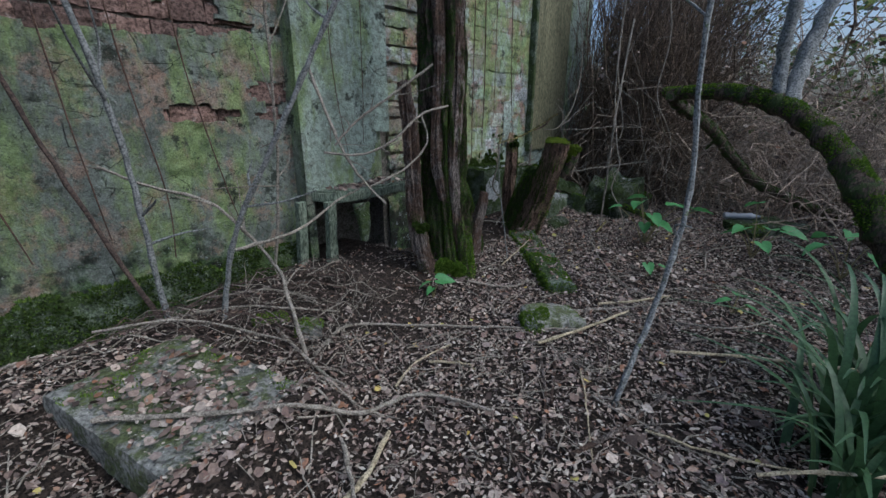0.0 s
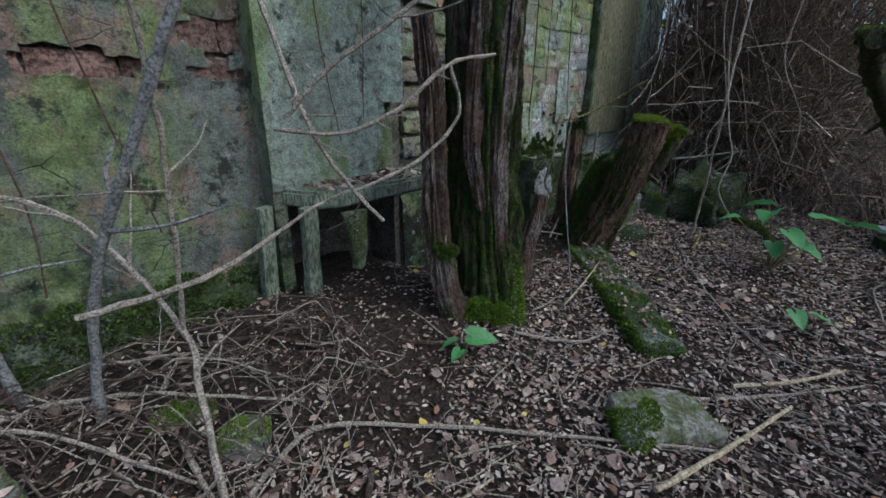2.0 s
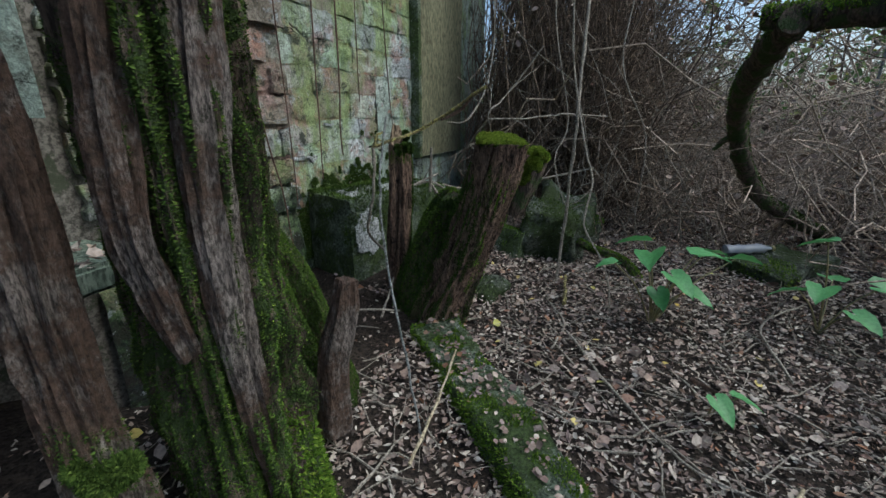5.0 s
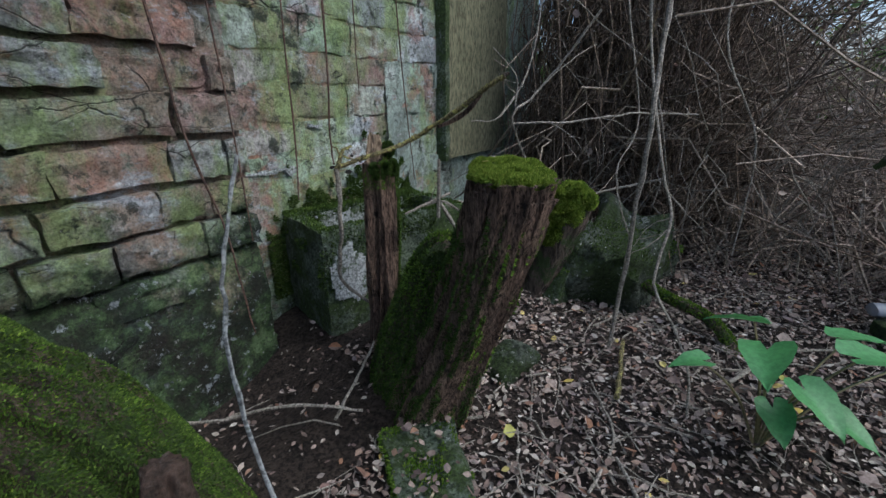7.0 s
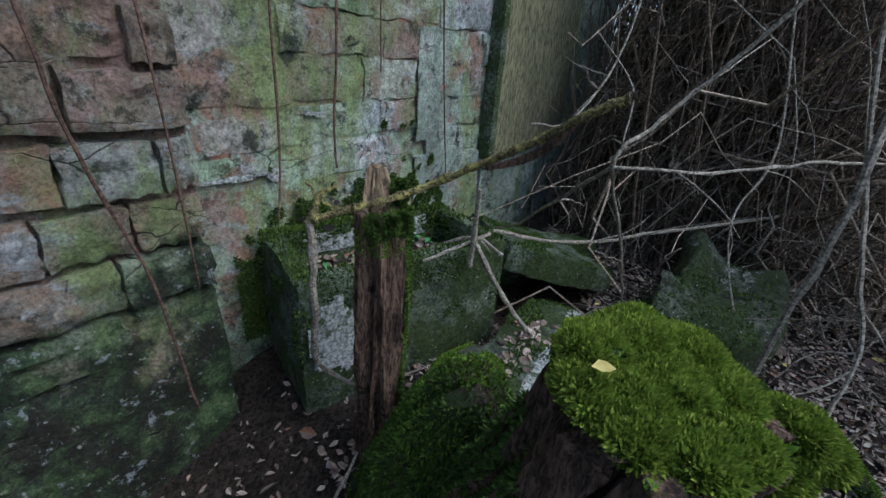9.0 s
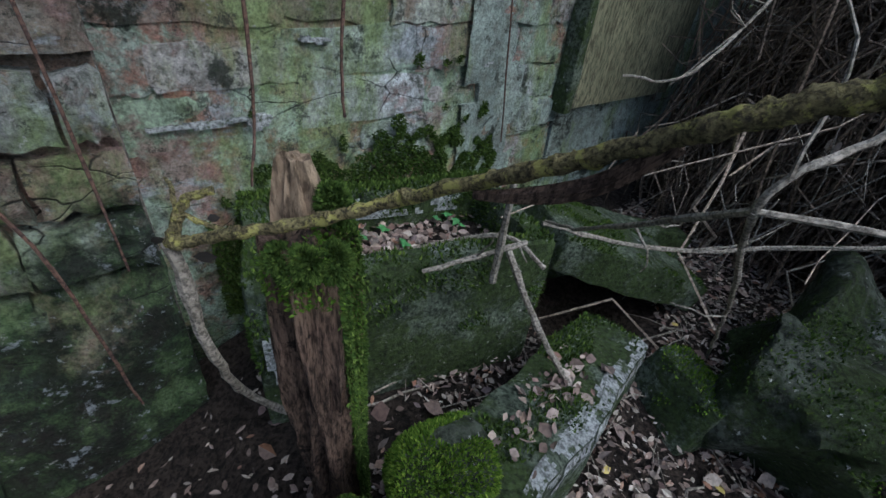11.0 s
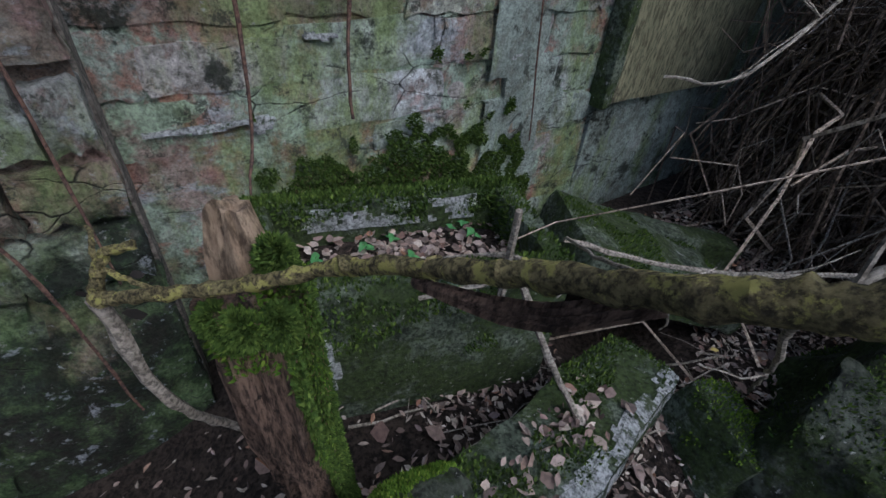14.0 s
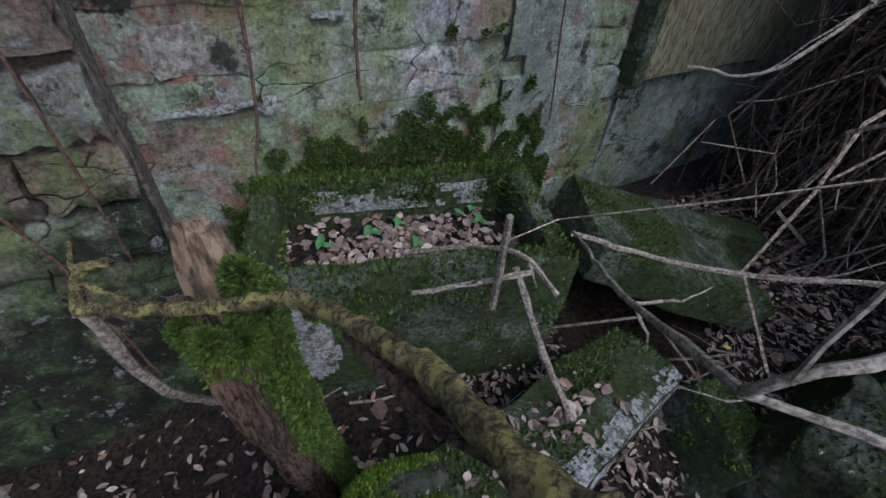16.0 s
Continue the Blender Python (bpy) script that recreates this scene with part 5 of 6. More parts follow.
# lichened branch that lies over the thin stump
fallen = branch("fallen_branch", [(0.490, 3.832, 0.895), (0.56, 3.838, 0.918), (0.645, 3.858, 0.94), (0.723, 3.87, 0.972), (0.848, 3.806, 1.055), (0.905, 3.755, 1.105), (0.935, 3.735, 1.128), (0.958, 3.722, 1.142)], 0.0060, 0.0070, M_LICHEN, "yellow-lichened broken branch resting on the thin stump", "branch", 0, rb, 9, 12, 0.003)
origin = Vector((0.490, 3.832, 0.895))
for k, (x, y, z, r) in enumerate([(0.56, 3.838, 0.920, 0.0095), (0.645, 3.858, 0.942, 0.009), (0.723, 3.87, 0.974, 0.011), (0.80, 3.835, 1.022, 0.009), (0.848, 3.806, 1.057, 0.0105), (0.492, 3.832, 0.896, 0.013)]):
    c = Vector((x, y, z)) - origin
    vf = tube([c + Vector((-0.008, 0.003, -0.004)), c, c + Vector((0.009, -0.004, 0.005))], r * 0.5, r * 0.62, 9, 4, 0.005, 0.15, k * 5.0)
    mesh_object("knot", *plain(vf), M_LICHEN, fallen)
for pts, r in (([(0.492, 3.832, 0.896), (0.500, 3.838, 0.925), (0.512, 3.846, 0.945), (0.532, 3.852, 0.952)], 0.0065), ([(0.500, 3.838, 0.925), (0.492, 3.850, 0.945), (0.478, 3.862, 0.952)], 0.003), ([(0.505, 3.840, 0.928), (0.540, 3.846, 0.912), (0.562, 3.848, 0.906)], 0.0028)):
    mesh_object("fork", *plain(tube([Vector(p) - origin for p in pts], r, r * 0.6, 8, 6, 0.003, 0.2, r * 900)), M_LICHEN, fallen)
vf = gnarled([Vector(p) - origin for p in ((0.79, 3.838, 1.004), (0.82, 3.82, 1.018), (0.85, 3.80, 1.036), (0.875, 3.782, 1.058), (0.90, 3.762, 1.094))], [0.001, 0.003, 0.0045, 0.004, 0.003], 40, 14, 2.2, 0.006, 9.0)
mesh_object("rotten_flap", *plain(vf), M_ROT, fallen, "dark rotten bark hanging underneath")
vf = tube([Vector(p) - origin for p in ((0.955, 3.724, 1.140), (0.961, 3.720, 1.144), (0.967, 3.717, 1.147))], 0.0068, 0.003, 8, 5, 0.003, 0.3, 4.0)
mesh_object("broken_end", *plain(vf), M_BARK_DARK, fallen, "dark splintered end")
branch("hanging_twig", [(0.488, 3.832, 0.893), (0.482, 3.85, 0.7), (0.46, 3.93, 0.5), (0.56, 3.99, 0.36)], 0.0075, 0.0055, M_TWIG, "bent grey twig hanging from the broken branch", "branch", 1, rb, 6, 7, 0.005, "", 0.08)
# mossy limb and its drooping loop
LIMB = [(1.44, 2.95, 1.275), (1.52, 2.80, 1.27), (1.636, 2.553, 1.26), (1.78, 2.30, 1.17), (1.84, 2.046, 0.994), (1.85, 1.80, 0.75), (1.97, 1.62, 0.4), (2.1, 1.52, -0.05)]
limb = branch("mossy_limb", LIMB, 0.030, 0.075, M_BARK_DARK, "thick mossy limb arching down to the ground", "branch", 0, rb, 8, 14, 0.008)
lv = tube([Vector(p) - Vector((1.44, 2.95, 1.275)) for p in LIMB], 0.031, 0.076, 14, 8)
moss_on("moss", lv, 40000, 0.010, M_MOSS, limb, rnd, lambda p, n: n.z > -0.3 and noise.noise(p * 5) > -0.35 + 0.3 * max(0, -p.z))
for pts, r0 in (([(1.76, 2.36, 1.18), (1.75, 2.40, 1.42), (1.74, 2.36, 1.75), (1.80, 2.30, 2.3)], 0.034), ([(1.78, 2.32, 1.17), (1.86, 2.40, 1.40), (1.97, 2.44, 1.70), (2.10, 2.40, 2.2)], 0.040)):
    vf = tube([Vector(p) - Vector(LIMB[0]) for p in pts], r0, r0 * 0.7, 10, 8, 0.012, 0.12, r0 * 90)
    mesh_object("side_branch", *plain(vf), M_STEM, limb, "grey upright side branch")
LOOP = [(1.44, 2.86, 1.26), (1.60, 3.05, 1.20), (1.90, 3.35, 1.12), (2.23, 3.62, 0.985), (2.52, 3.78, 0.77), (2.84, 3.88, 0.545), (3.20, 3.92, 0.39), (3.98, 4.13, 0.13)]
loop = branch("drooping_branch", LOOP, 0.036, 0.046, M_BARK_DARK, "dark curved branch hanging in a loop", "branch", 3, rb, 8, 12, 0.008)
lv = tube([Vector(p) - Vector(LOOP[0]) for p in LOOP], 0.037, 0.047, 12, 8)
moss_on("moss", lv, 16000, 0.010, M_MOSS_DARK, loop, rnd, lambda p, n: n.z > -0.1 and noise.noise(p * 5) > -0.2)
# forked pale branch beside the trough
branch("forked_branch", [(1.035, 3.889, 1.009), (1.0, 4.10, 0.86), (0.985, 4.34, 0.71), (0.955, 4.49, 0.635)], 0.0042, 0.0034, M_TWIG, "pale forked twig reaching down to the trough", "branch", 2, rb, 6, 7, 0.005, "", 0.15)
branch("forked_branch", [(1.55, 4.55, 0.22), (1.36, 4.30, 0.52), (1.20, 4.09, 0.77), (1.035, 3.889, 1.009), (1.09, 3.895, 1.08), (1.152, 3.896, 1.147), (1.26, 3.82, 1.32)], 0.0034, 0.0036, M_TWIG, "pale forked branch reaching over the stones", "branch", 4, rb, 6, 7, 0.005, "", 0.25)
branch("forked_branch", [(1.035, 3.889, 1.009), (1.22, 3.88, 1.01), (1.45, 3.93, 1.03), (1.8, 4.05, 1.02)], 0.0032, 0.003, M_TWIG, "thin pale side branch", "branch", 3, rb, 6, 6, 0.006, "", 0.2)
branch("trough_twig", [(0.70, 4.165, 0.655), (0.80, 4.20, 0.69), (0.891, 4.242, 0.715)], 0.0045, 0.0055, M_TWIG, "pale twig lying over the trough's rim", "branch", 1, rb, 6, 6, 0.003, "", 0.1)
branch("trough_twig", [(0.60, 4.36, 0.545), (0.74, 4.38, 0.60), (0.86, 4.34, 0.66), (0.95, 4.30, 0.62)], 0.006, 0.005, M_TWIG, "crooked twig lying in the trough", "branch", 1, rb, 6, 6, 0.003, "", 0.1)
branch("cane", [(1.47, 3.90, -0.02), (1.475, 3.87, 0.5), (1.47, 3.83, 0.98), (1.51, 3.89, 1.31), (1.6, 4.0, 1.9)], 0.008, 0.007, M_TWIG, "upright pale bramble cane", "cane", 2, rb, 6, 6, 0.01)
branch("fallen_stick", [(0.86, 4.30, 0.66), (0.96, 4.24, 0.50), (1.05, 4.19, 0.40)], 0.008, 0.006, M_TWIG, "broken grey stick propped on the trough", "branch", 0, rb, 6, 7, 0.005)
branch("thin_cane", [(0.84, 4.22, 0.62), (0.84, 4.19, 0.86)], 0.008, 0.006, M_TWIG, "short upright twig stub", "branch", 0, rb, 5, 6, 0.002)
branch("long_stick", [(0.95, 4.50, 0.62), (1.3, 4.6, 0.55), (1.9, 4.72, 0.60), (2.5, 4.85, 0.66)], 0.006, 0.007, M_TWIG, "long grey stick lying over the stones", "branch", 3, rb, 6, 6, 0.01)

branch("near_cane", [(0.50, 3.02, -0.02), (0.45, 3.05, 0.35), (0.40, 3.06, 0.70), (0.405, 3.09, 0.88), (0.43, 3.13, 1.02)], 0.0038, 0.0025, M_STEM, "slender pale cane standing by the path", "cane", 0, rb, 7, 7, 0.006)
branch("overhanging_branch", [(-0.34, 1.42, 1.70), (-0.09, 1.50, 1.71), (0.12, 1.56, 1.70), (0.36, 1.60, 1.72), (0.64, 1.63, 1.75)], 0.013, 0.009, M_TWIG, "pale dead branch hanging across overhead", "branch", 2, rb, 7, 7, 0.006)
branch("hanging_vine", [(1.5, 3.99, 1.9), (1.5, 3.97, 1.36), (1.5, 3.8, 0.91), (1.52, 3.73, 0.72), (1.45, 3.66, 0.53), (1.51, 3.6, 0.38), (1.54, 3.54, 0.23), (1.52, 3.48, 0.0)], 0.0045, 0.004, M_TWIG, "wavy pale vine hanging to the ground", "vine", 3, rb, 6, 6, 0.004, "", 0.2)
branch("hanging_vine", [(1.75, 4.6, 2.3), (1.70, 4.5, 1.6), (1.78, 4.4, 1.0), (1.66, 4.32, 0.75), (1.74, 4.22, 0.4)], 0.004, 0.003, M_TWIG, "thin pale vine looping before the thicket", "vine", 4, rb, 6, 6, 0.006, "", 0.25)
branch("hanging_vine", [(1.35, 4.95, 2.4), (1.45, 4.85, 1.7), (1.38, 4.75, 1.25), (1.20, 4.62, 1.0), (1.05, 4.60, 0.98)], 0.004, 0.003, M_TWIG, "thin pale vine looping before the thicket", "vine", 4, rb, 6, 6, 0.006, "", 0.25)
branch("hanging_vine", [(1.95, 4.3, 2.4), (2.05, 4.25, 1.8), (1.98, 4.2, 1.3), (2.12, 4.1, 0.9), (2.05, 4.02, 0.45)], 0.005, 0.003, M_TWIG, "thin pale vine looping before the thicket", "vine", 4, rb, 6, 6, 0.006, "", 0.3)
mr = branch("mossy_root", [(1.74, 4.38, 0.30), (1.84, 4.12, 0.24), (1.94, 3.92, 0.20), (1.97, 3.78, 0.08), (1.98, 3.72, -0.03)], 0.020, 0.026, M_BARK_DARK, "mossy root arching from the rocks to the ground", "root", 1, rb, 7, 9, 0.008, "", 0.15)
mv = tube([Vector(p) - Vector((1.74, 4.38, 0.30)) for p in ((1.74, 4.38, 0.30), (1.84, 4.12, 0.24), (1.94, 3.92, 0.20), (1.97, 3.78, 0.08), (1.98, 3.72, -0.03))], 0.021, 0.027, 10, 7)
moss_on("moss", mv, 9000, 0.009, M_MOSS, mr, rnd, lambda p, n: n.z > -0.3 and noise.noise(p * 8) > -0.3)
fl = Heap()
dead_leaf(fl, Vector((0.822, 3.375, 0.966)), 0.018, random.Random(2), Vector((0.2, -0.5, 1)).normalized(), 0.3, 0.5)
tagged(fl.make("fallen_leaf", M_YELLOW), "small orange leaf lying on the stump's moss", "leaf")
for k, (x, y, z, size) in enumerate(((0.520, 3.838, 0.880, 0.024), (0.474, 3.832, 0.895, 0.018), (0.533, 3.846, 0.925, 0.012))):
    dl = Heap()
    dead_leaf(dl, Vector((x, y, z)), size, random.Random(30 + k), Vector((0.5, -0.8, 0.2)).normalized(), 1.2, 0.4)
    tagged(dl.make("dried_leaf", M_DRIED), "dark shrivelled leaf hanging from the broken branch", "leaf", "dried leaves")
# grey shrub poles before the plaster wall
branch("shrub_stem", [(-1.125, 1.953, 0.10), (-0.98, 1.93, 0.6), (-0.70, 1.915, 1.10), (-0.50, 1.91, 1.45), (-0.2, 1.9, 1.95)], 0.013, 0.010, M_STEM, "blue-grey shrub stem leaning from the ground", "stem", 6, rb, 7, 9, 0.006, "shrub stems", 0.4)
branch("shrub_stem", [(-1.45, 2.04, 0.06), (-1.43, 1.98, 0.55), (-1.40, 1.91, 1.05), (-1.42, 1.8, 1.6), (-1.5, 1.7, 2.1)], 0.014, 0.011, M_STEM, "blue-grey shrub stem leaning from the ground", "stem", 5, rb, 7, 9, 0.006, "shrub stems", 0.4)
branch("shrub_stem", [(-1.47, 2.05, 0.05), (-1.62, 1.95, 0.6), (-1.75, 1.85, 1.2), (-1.85, 1.8, 1.8)], 0.012, 0.009, M_DARKSTEM, "dark shrub stem leaning from the ground", "stem", 2, rb, 7, 8, 0.006, "shrub stems", 0.4)
branch("white_branch", [(-0.651, 1.784, 0.06), (-0.76, 1.92, 0.30), (-0.84, 2.01, 0.43), (-1.114, 2.07, 0.715), (-1.43, 2.04, 0.83), (-1.6, 2.0, 0.92)], 0.010, 0.006, M_TWIG, "pale knotted branch rising from the ground", "branch", 6, rb, 7, 8, 0.006)
branch("white_branch", [(-0.84, 2.01, 0.43), (-0.78, 1.98, 0.72), (-0.74, 1.95, 1.0), (-0.71, 1.9, 1.3), (-0.68, 1.85, 1.7)], 0.007, 0.005, M_TWIG, "thin pale branch standing up", "branch", 5, rb, 7, 7, 0.008)
branch("white_branch", [(-0.72, 2.45, 1.40), (-0.557, 2.308, 1.037), (-0.45, 2.27, 0.85), (-0.304, 2.238, 0.696)], 0.008, 0.006, M_TWIG, "pale twig slanting before the shelf", "branch", 5, rb, 7, 6, 0.005, "", 0.2)
branch("white_branch", [(-0.535, 2.17, 1.005), (-0.42, 2.19, 1.12), (-0.25, 2.22, 1.24), (-0.05, 2.25, 1.38)], 0.006, 0.006, M_TWIG, "pale twig slanting before the shelf", "branch", 4, rb, 7, 6, 0.005, "", 0.2)
branch("white_branch", [(-0.61, 2.24, 0.963), (-0.42, 2.27, 0.95), (-0.26, 2.32, 1.02), (-0.119, 2.447, 1.147), (0.027, 2.685, 1.193)], 0.006, 0.006, M_TWIG, "pale looping twig before the trunk", "branch", 4, rb, 7, 6, 0.004, "", 0.2)
branch("white_branch", [(-0.119, 2.447, 1.147), (-0.09, 2.46, 1.0), (-0.20, 2.40, 0.87), (-0.386, 2.28, 0.78)], 0.006, 0.005, M_TWIG, "pale looping twig before the trunk", "branch", 0, rb, 7, 6, 0.004)
branch("white_branch", [(-0.92, 1.80, 0.58), (-0.696, 2.0, 0.62), (-0.627, 2.48, 0.66), (-0.5, 2.55, 0.72)], 0.008, 0.005, M_TWIG, "thin pale stick reaching to the shelf", "branch", 0, rb, 7, 6, 0.005)

# saplings that stand on the open ground
branch("sapling", [(0.70, 1.48, -0.02), (0.90, 1.65, 0.40), (1.02, 1.75, 0.85), (1.0, 1.8, 1.4), (1.05, 1.85, 2.2)], 0.012, 0.010, M_STEM, "spotted grey sapling with side shoots", "sapling", 3, rb, 7, 8, 0.008, "saplings", 0.4)


def lying(x0, y0, x1, y1, r, mat, label, bow=0.05, lift=0.012, twigs=0):
    pts = []
    for i in range(5):
        k = i / 4
        x = x0 + (x1 - x0) * k + bow * math.sin(k * math.pi) * (y1 - y0)
        y = y0 + (y1 - y0) * k - bow * math.sin(k * math.pi) * (x1 - x0)
        pts.append((x, y, ground_z(x, y) + lift + r))
    return branch("fallen_stick", pts, r, r * 0.7, mat, label, "stick", twigs, rb, 5, 6, 0.006, "fallen sticks", 0.15)


def laid(points, r, mat, label, lift=0.010, twigs=0):
    """A stick that lies on the leaves along these plan points."""
    pts = [(x, y, ground_z(x, y) + lift + r) for x, y in points]
    r *= 0.72
    return branch("fallen_stick", pts, r, r * 0.7, mat, label, "stick", twigs, rb, 6, 7, 0.006, "fallen sticks", 0.16)


THIN, THICK, YEL = "thin dry stick lying on the leaves", "thick grey stick lying on the leaves", "yellowish stick lying on the leaves"
laid([(-0.61, 1.77), (-0.51, 2.04), (-0.2, 2.12), (0.17, 2.13), (0.74, 2.09)], 0.011, M_TWIG, "long bowed stick lying on the leaves", 0.02, 1)
laid([(0.48, 1.92), (0.77, 2.10), (1.11, 2.32)], 0.012, M_STRAW, "pale straight stick lying on the leaves", 0.02)
laid([(-0.83, 1.90), (-0.63, 1.73), (-0.50, 1.61), (-0.40, 1.51)], 0.011, M_TWIG, THICK, 0.03, 1)
laid([(-0.49, 2.02), (-0.35, 1.80), (-0.16, 1.49)], 0.006, M_TWIG, THIN, 0.012, 1)
laid([(-0.31, 1.95), (-0.29, 1.74)], 0.012, M_BARK, THICK)
laid([(0.71, 2.35), (1.03, 2.38), (1.49, 2.48)], 0.010, M_TWIG, THIN)
laid([(-1.42, 1.80), (-1.23, 1.96), (-0.97, 2.02), (-0.56, 2.11)], 0.010, M_TWIG, THIN, 0.05, 3)
laid([(-1.60, 1.74), (-1.21, 1.83), (-0.71, 1.78)], 0.009, M_TWIG, THIN, 0.07, 3)
laid([(-1.32, 1.97), (-1.23, 2.28), (-0.83, 2.45)], 0.009, M_DARKSTEM, THIN, 0.06, 3)
laid([(-1.05, 2.30), (-0.80, 2.38), (-0.50, 2.36)], 0.012, M_BARK, THICK, 0.02, 2)
laid([(-1.30, 2.15), (-1.0, 2.22), (-0.70, 2.18)], 0.007, M_TWIG, THIN, 0.05, 3)
laid([(-0.07, 1.80), (0.05, 1.79), (0.14, 1.76)], 0.009, M_STRAW, YEL)
laid([(-0.21, 1.59), (-0.13, 1.79), (0.04, 1.95)], 0.008, M_STRAW, YEL, 0.015)
laid([(0.19, 1.96), (0.19, 1.83), (0.18, 1.67)], 0.006, M_TWIG, THIN)
laid([(0.53, 1.76), (0.44, 1.47)], 0.010, M_BARK, THICK)
laid([(-0.34, 0.96), (-0.26, 1.09), (-0.20, 1.31)], 0.016, M_STRAW, "short broken yellowish stick on the leaves")
laid([(-0.35, 1.21), (-0.26, 0.98)], 0.012, M_TWIG, THICK, 0.03)
laid([(0.44, 1.19), (0.70, 1.34), (0.94, 1.53)], 0.013, M_BARK, THICK)
laid([(0.63, 1.70), (0.58, 1.45), (0.51, 1.16)], 0.005, M_STRAW, THIN, 0.02)
laid([(0.47, 1.77), (0.43, 1.52), (0.35, 1.21)], 0.009, M_BARK, THICK)
laid([(0.10, 1.45), (0.22, 1.25), (0.30, 1.02)], 0.008, M_DARKSTEM, THIN)
laid([(0.75, 1.30), (0.95, 1.18), (1.25, 1.10)], 0.007, M_STRAW, YEL, 0.03)
laid([(0.62, 1.52), (0.80, 1.30), (0.95, 1.05)], 0.006, M_TWIG, THIN, 0.02, 1)
laid([(1.22, 3.38), (1.20, 2.99), (1.24, 2.70), (1.41, 2.52)], 0.007, M_TWIG, THIN, 0.02, 1)
laid([(0.97, 2.43), (1.20, 2.47), (1.49, 2.57)], 0.012, M_STRAW, "pale bent stick lying on the leaves", 0.015)
laid([(1.53, 3.02), (1.62, 2.82), (1.58, 2.64)], 0.012, M_BARK, THICK)
laid([(0.42, 2.88), (0.56, 3.08), (0.70, 3.32)], 0.007, M_STRAW, "thin pale stick propped on the edging stone", 0.06)
laid([(0.17, 2.67), (0.33, 2.69), (0.48, 2.71), (0.63, 2.80)], 0.010, M_TWIG, THIN, 0.012, 1)
laid([(-0.30, 2.50), (-0.12, 2.52), (0.05, 2.55)], 0.012, M_BARK, THICK, 0.012)
laid([(0.45, 3.54), (0.50, 3.68), (0.56, 3.86)], 0.007, M_TWIG, THIN, 0.10)
laid([(1.33, 3.58), (1.42, 3.72), (1.52, 3.88)], 0.013, M_LICHEN, "short mossy stick on the leaves", 0.04)
laid([(-0.50, 3.72), (-0.26, 3.72), (0.07, 3.66), (0.33, 3.59), (0.53, 3.54)], 0.008, M_TWIG, "long grey stick by the foot of the wall", 0.12, 1)
laid([(1.9, 2.9), (2.1, 3.2), (2.5, 3.3)], 0.008, M_TWIG, THIN, 0.03, 2)
laid([(1.30, 2.20), (1.60, 2.10), (2.0, 2.25)], 0.008, M_TWIG, THIN, 0.02, 2)
laid([(1.75, 3.6), (2.1, 3.75), (2.45, 3.7)], 0.009, M_TWIG, THIN, 0.03, 2)
laid([(1.1, 3.30), (1.25, 3.45), (1.3, 3.70)], 0.006, M_TWIG, THIN, 0.02, 1)
branch("fallen_stick", [(-1.15, 1.16, 0.205), (-0.75, 1.19, 0.205), (-0.5, 1.24, 0.20), (-0.31, 1.36, 0.07), (-0.15, 1.49, 0.05), (0.01, 1.49, 0.045), (0.19, 1.41, 0.04)], 0.0095, 0.006, M_TWIG, "long yellowish stick across the slab's corner", "stick", 1, rb, 6, 7, 0.006, "fallen sticks", 0.15)
branch("dry_reed", [(0.92, 1.52, 0.24), (1.24, 1.45, 0.25), (1.62, 1.33, 0.25), (1.9, 1.2, 0.2)], 0.006, 0.007, M_STRAW, "straight pale dead reed lying in the strap leaves", "reed", 0, rb, 6, 6, 0.002)
branch("dry_reed", [(0.95, 1.02, 0.12), (1.1, 0.98, 0.17), (1.4, 0.95, 0.16), (1.8, 0.9, 0.1)], 0.006, 0.006, M_STRAW, "straight pale dead reed lying in the strap leaves", "reed", 0, rb, 6, 6, 0.002)


def wall_vine(points, r, label="thin dead vine stem hanging down the wall"):
    return branch("vine_stem", [at(*p) for p in points], r, r * 0.7, M_IRON, label, "vine", 1, rb, 6, 6, 0.004, "wall vines", 0.05)


wall_vine([(3.66, -2.74, 2.6), (3.69, -2.745, 1.42), (3.66, -2.74, 0.92), (3.66, -2.73, 0.80)], 0.005)
wall_vine([(3.88, -2.75, 2.6), (3.87, -2.75, 1.45), (3.87, -2.745, 1.10)], 0.003)
wall_vine([(4.12, -2.75, 2.6), (4.19, -2.75, 1.38), (4.28, -2.745, 0.63)], 0.0035)
wall_vine([(3.05, -2.59, 2.5), (3.11, -2.6, 1.30), (3.13, -2.595, 0.61)], 0.0035)
wall_vine([(2.80, -2.57, 2.5), (2.93, -2.58, 1.29), (2.96, -2.58, 0.98), (3.03, -2.58, 0.66), (3.06, -2.57, 0.28)], 0.0042)
wall_vine([(3.46, -2.70, 2.5), (3.44, -2.70, 1.02), (3.39, -2.66, 0.70)], 0.004)
wall_vine([(0.55, -2.60, 2.4), (0.62, -2.60, 1.4), (0.70, -2.60, 0.75), (0.68, -2.58, 0.40)], 0.004)
wall_vine([(0.85, -2.60, 2.4), (0.88, -2.60, 1.5), (1.0, -2.60, 0.8), (1.05, -2.59, 0.55)], 0.004)
wall_vine([(0.30, -2.59, 2.4), (0.36, -2.60, 1.3), (0.42, -2.60, 0.55)], 0.004)
wall_vine([(0.05, -2.59, 2.4), (0.0, -2.60, 1.2), (0.12, -2.60, 0.5)], 0.004)
wall_vine([(1.75, -2.49, 2.4), (1.72, -2.49, 1.5), (1.80, -2.48, 0.85)], 0.0035)
wall_vine([(1.98, -2.49, 2.4), (1.96, -2.49, 1.4), (1.93, -2.48, 0.95)], 0.003)

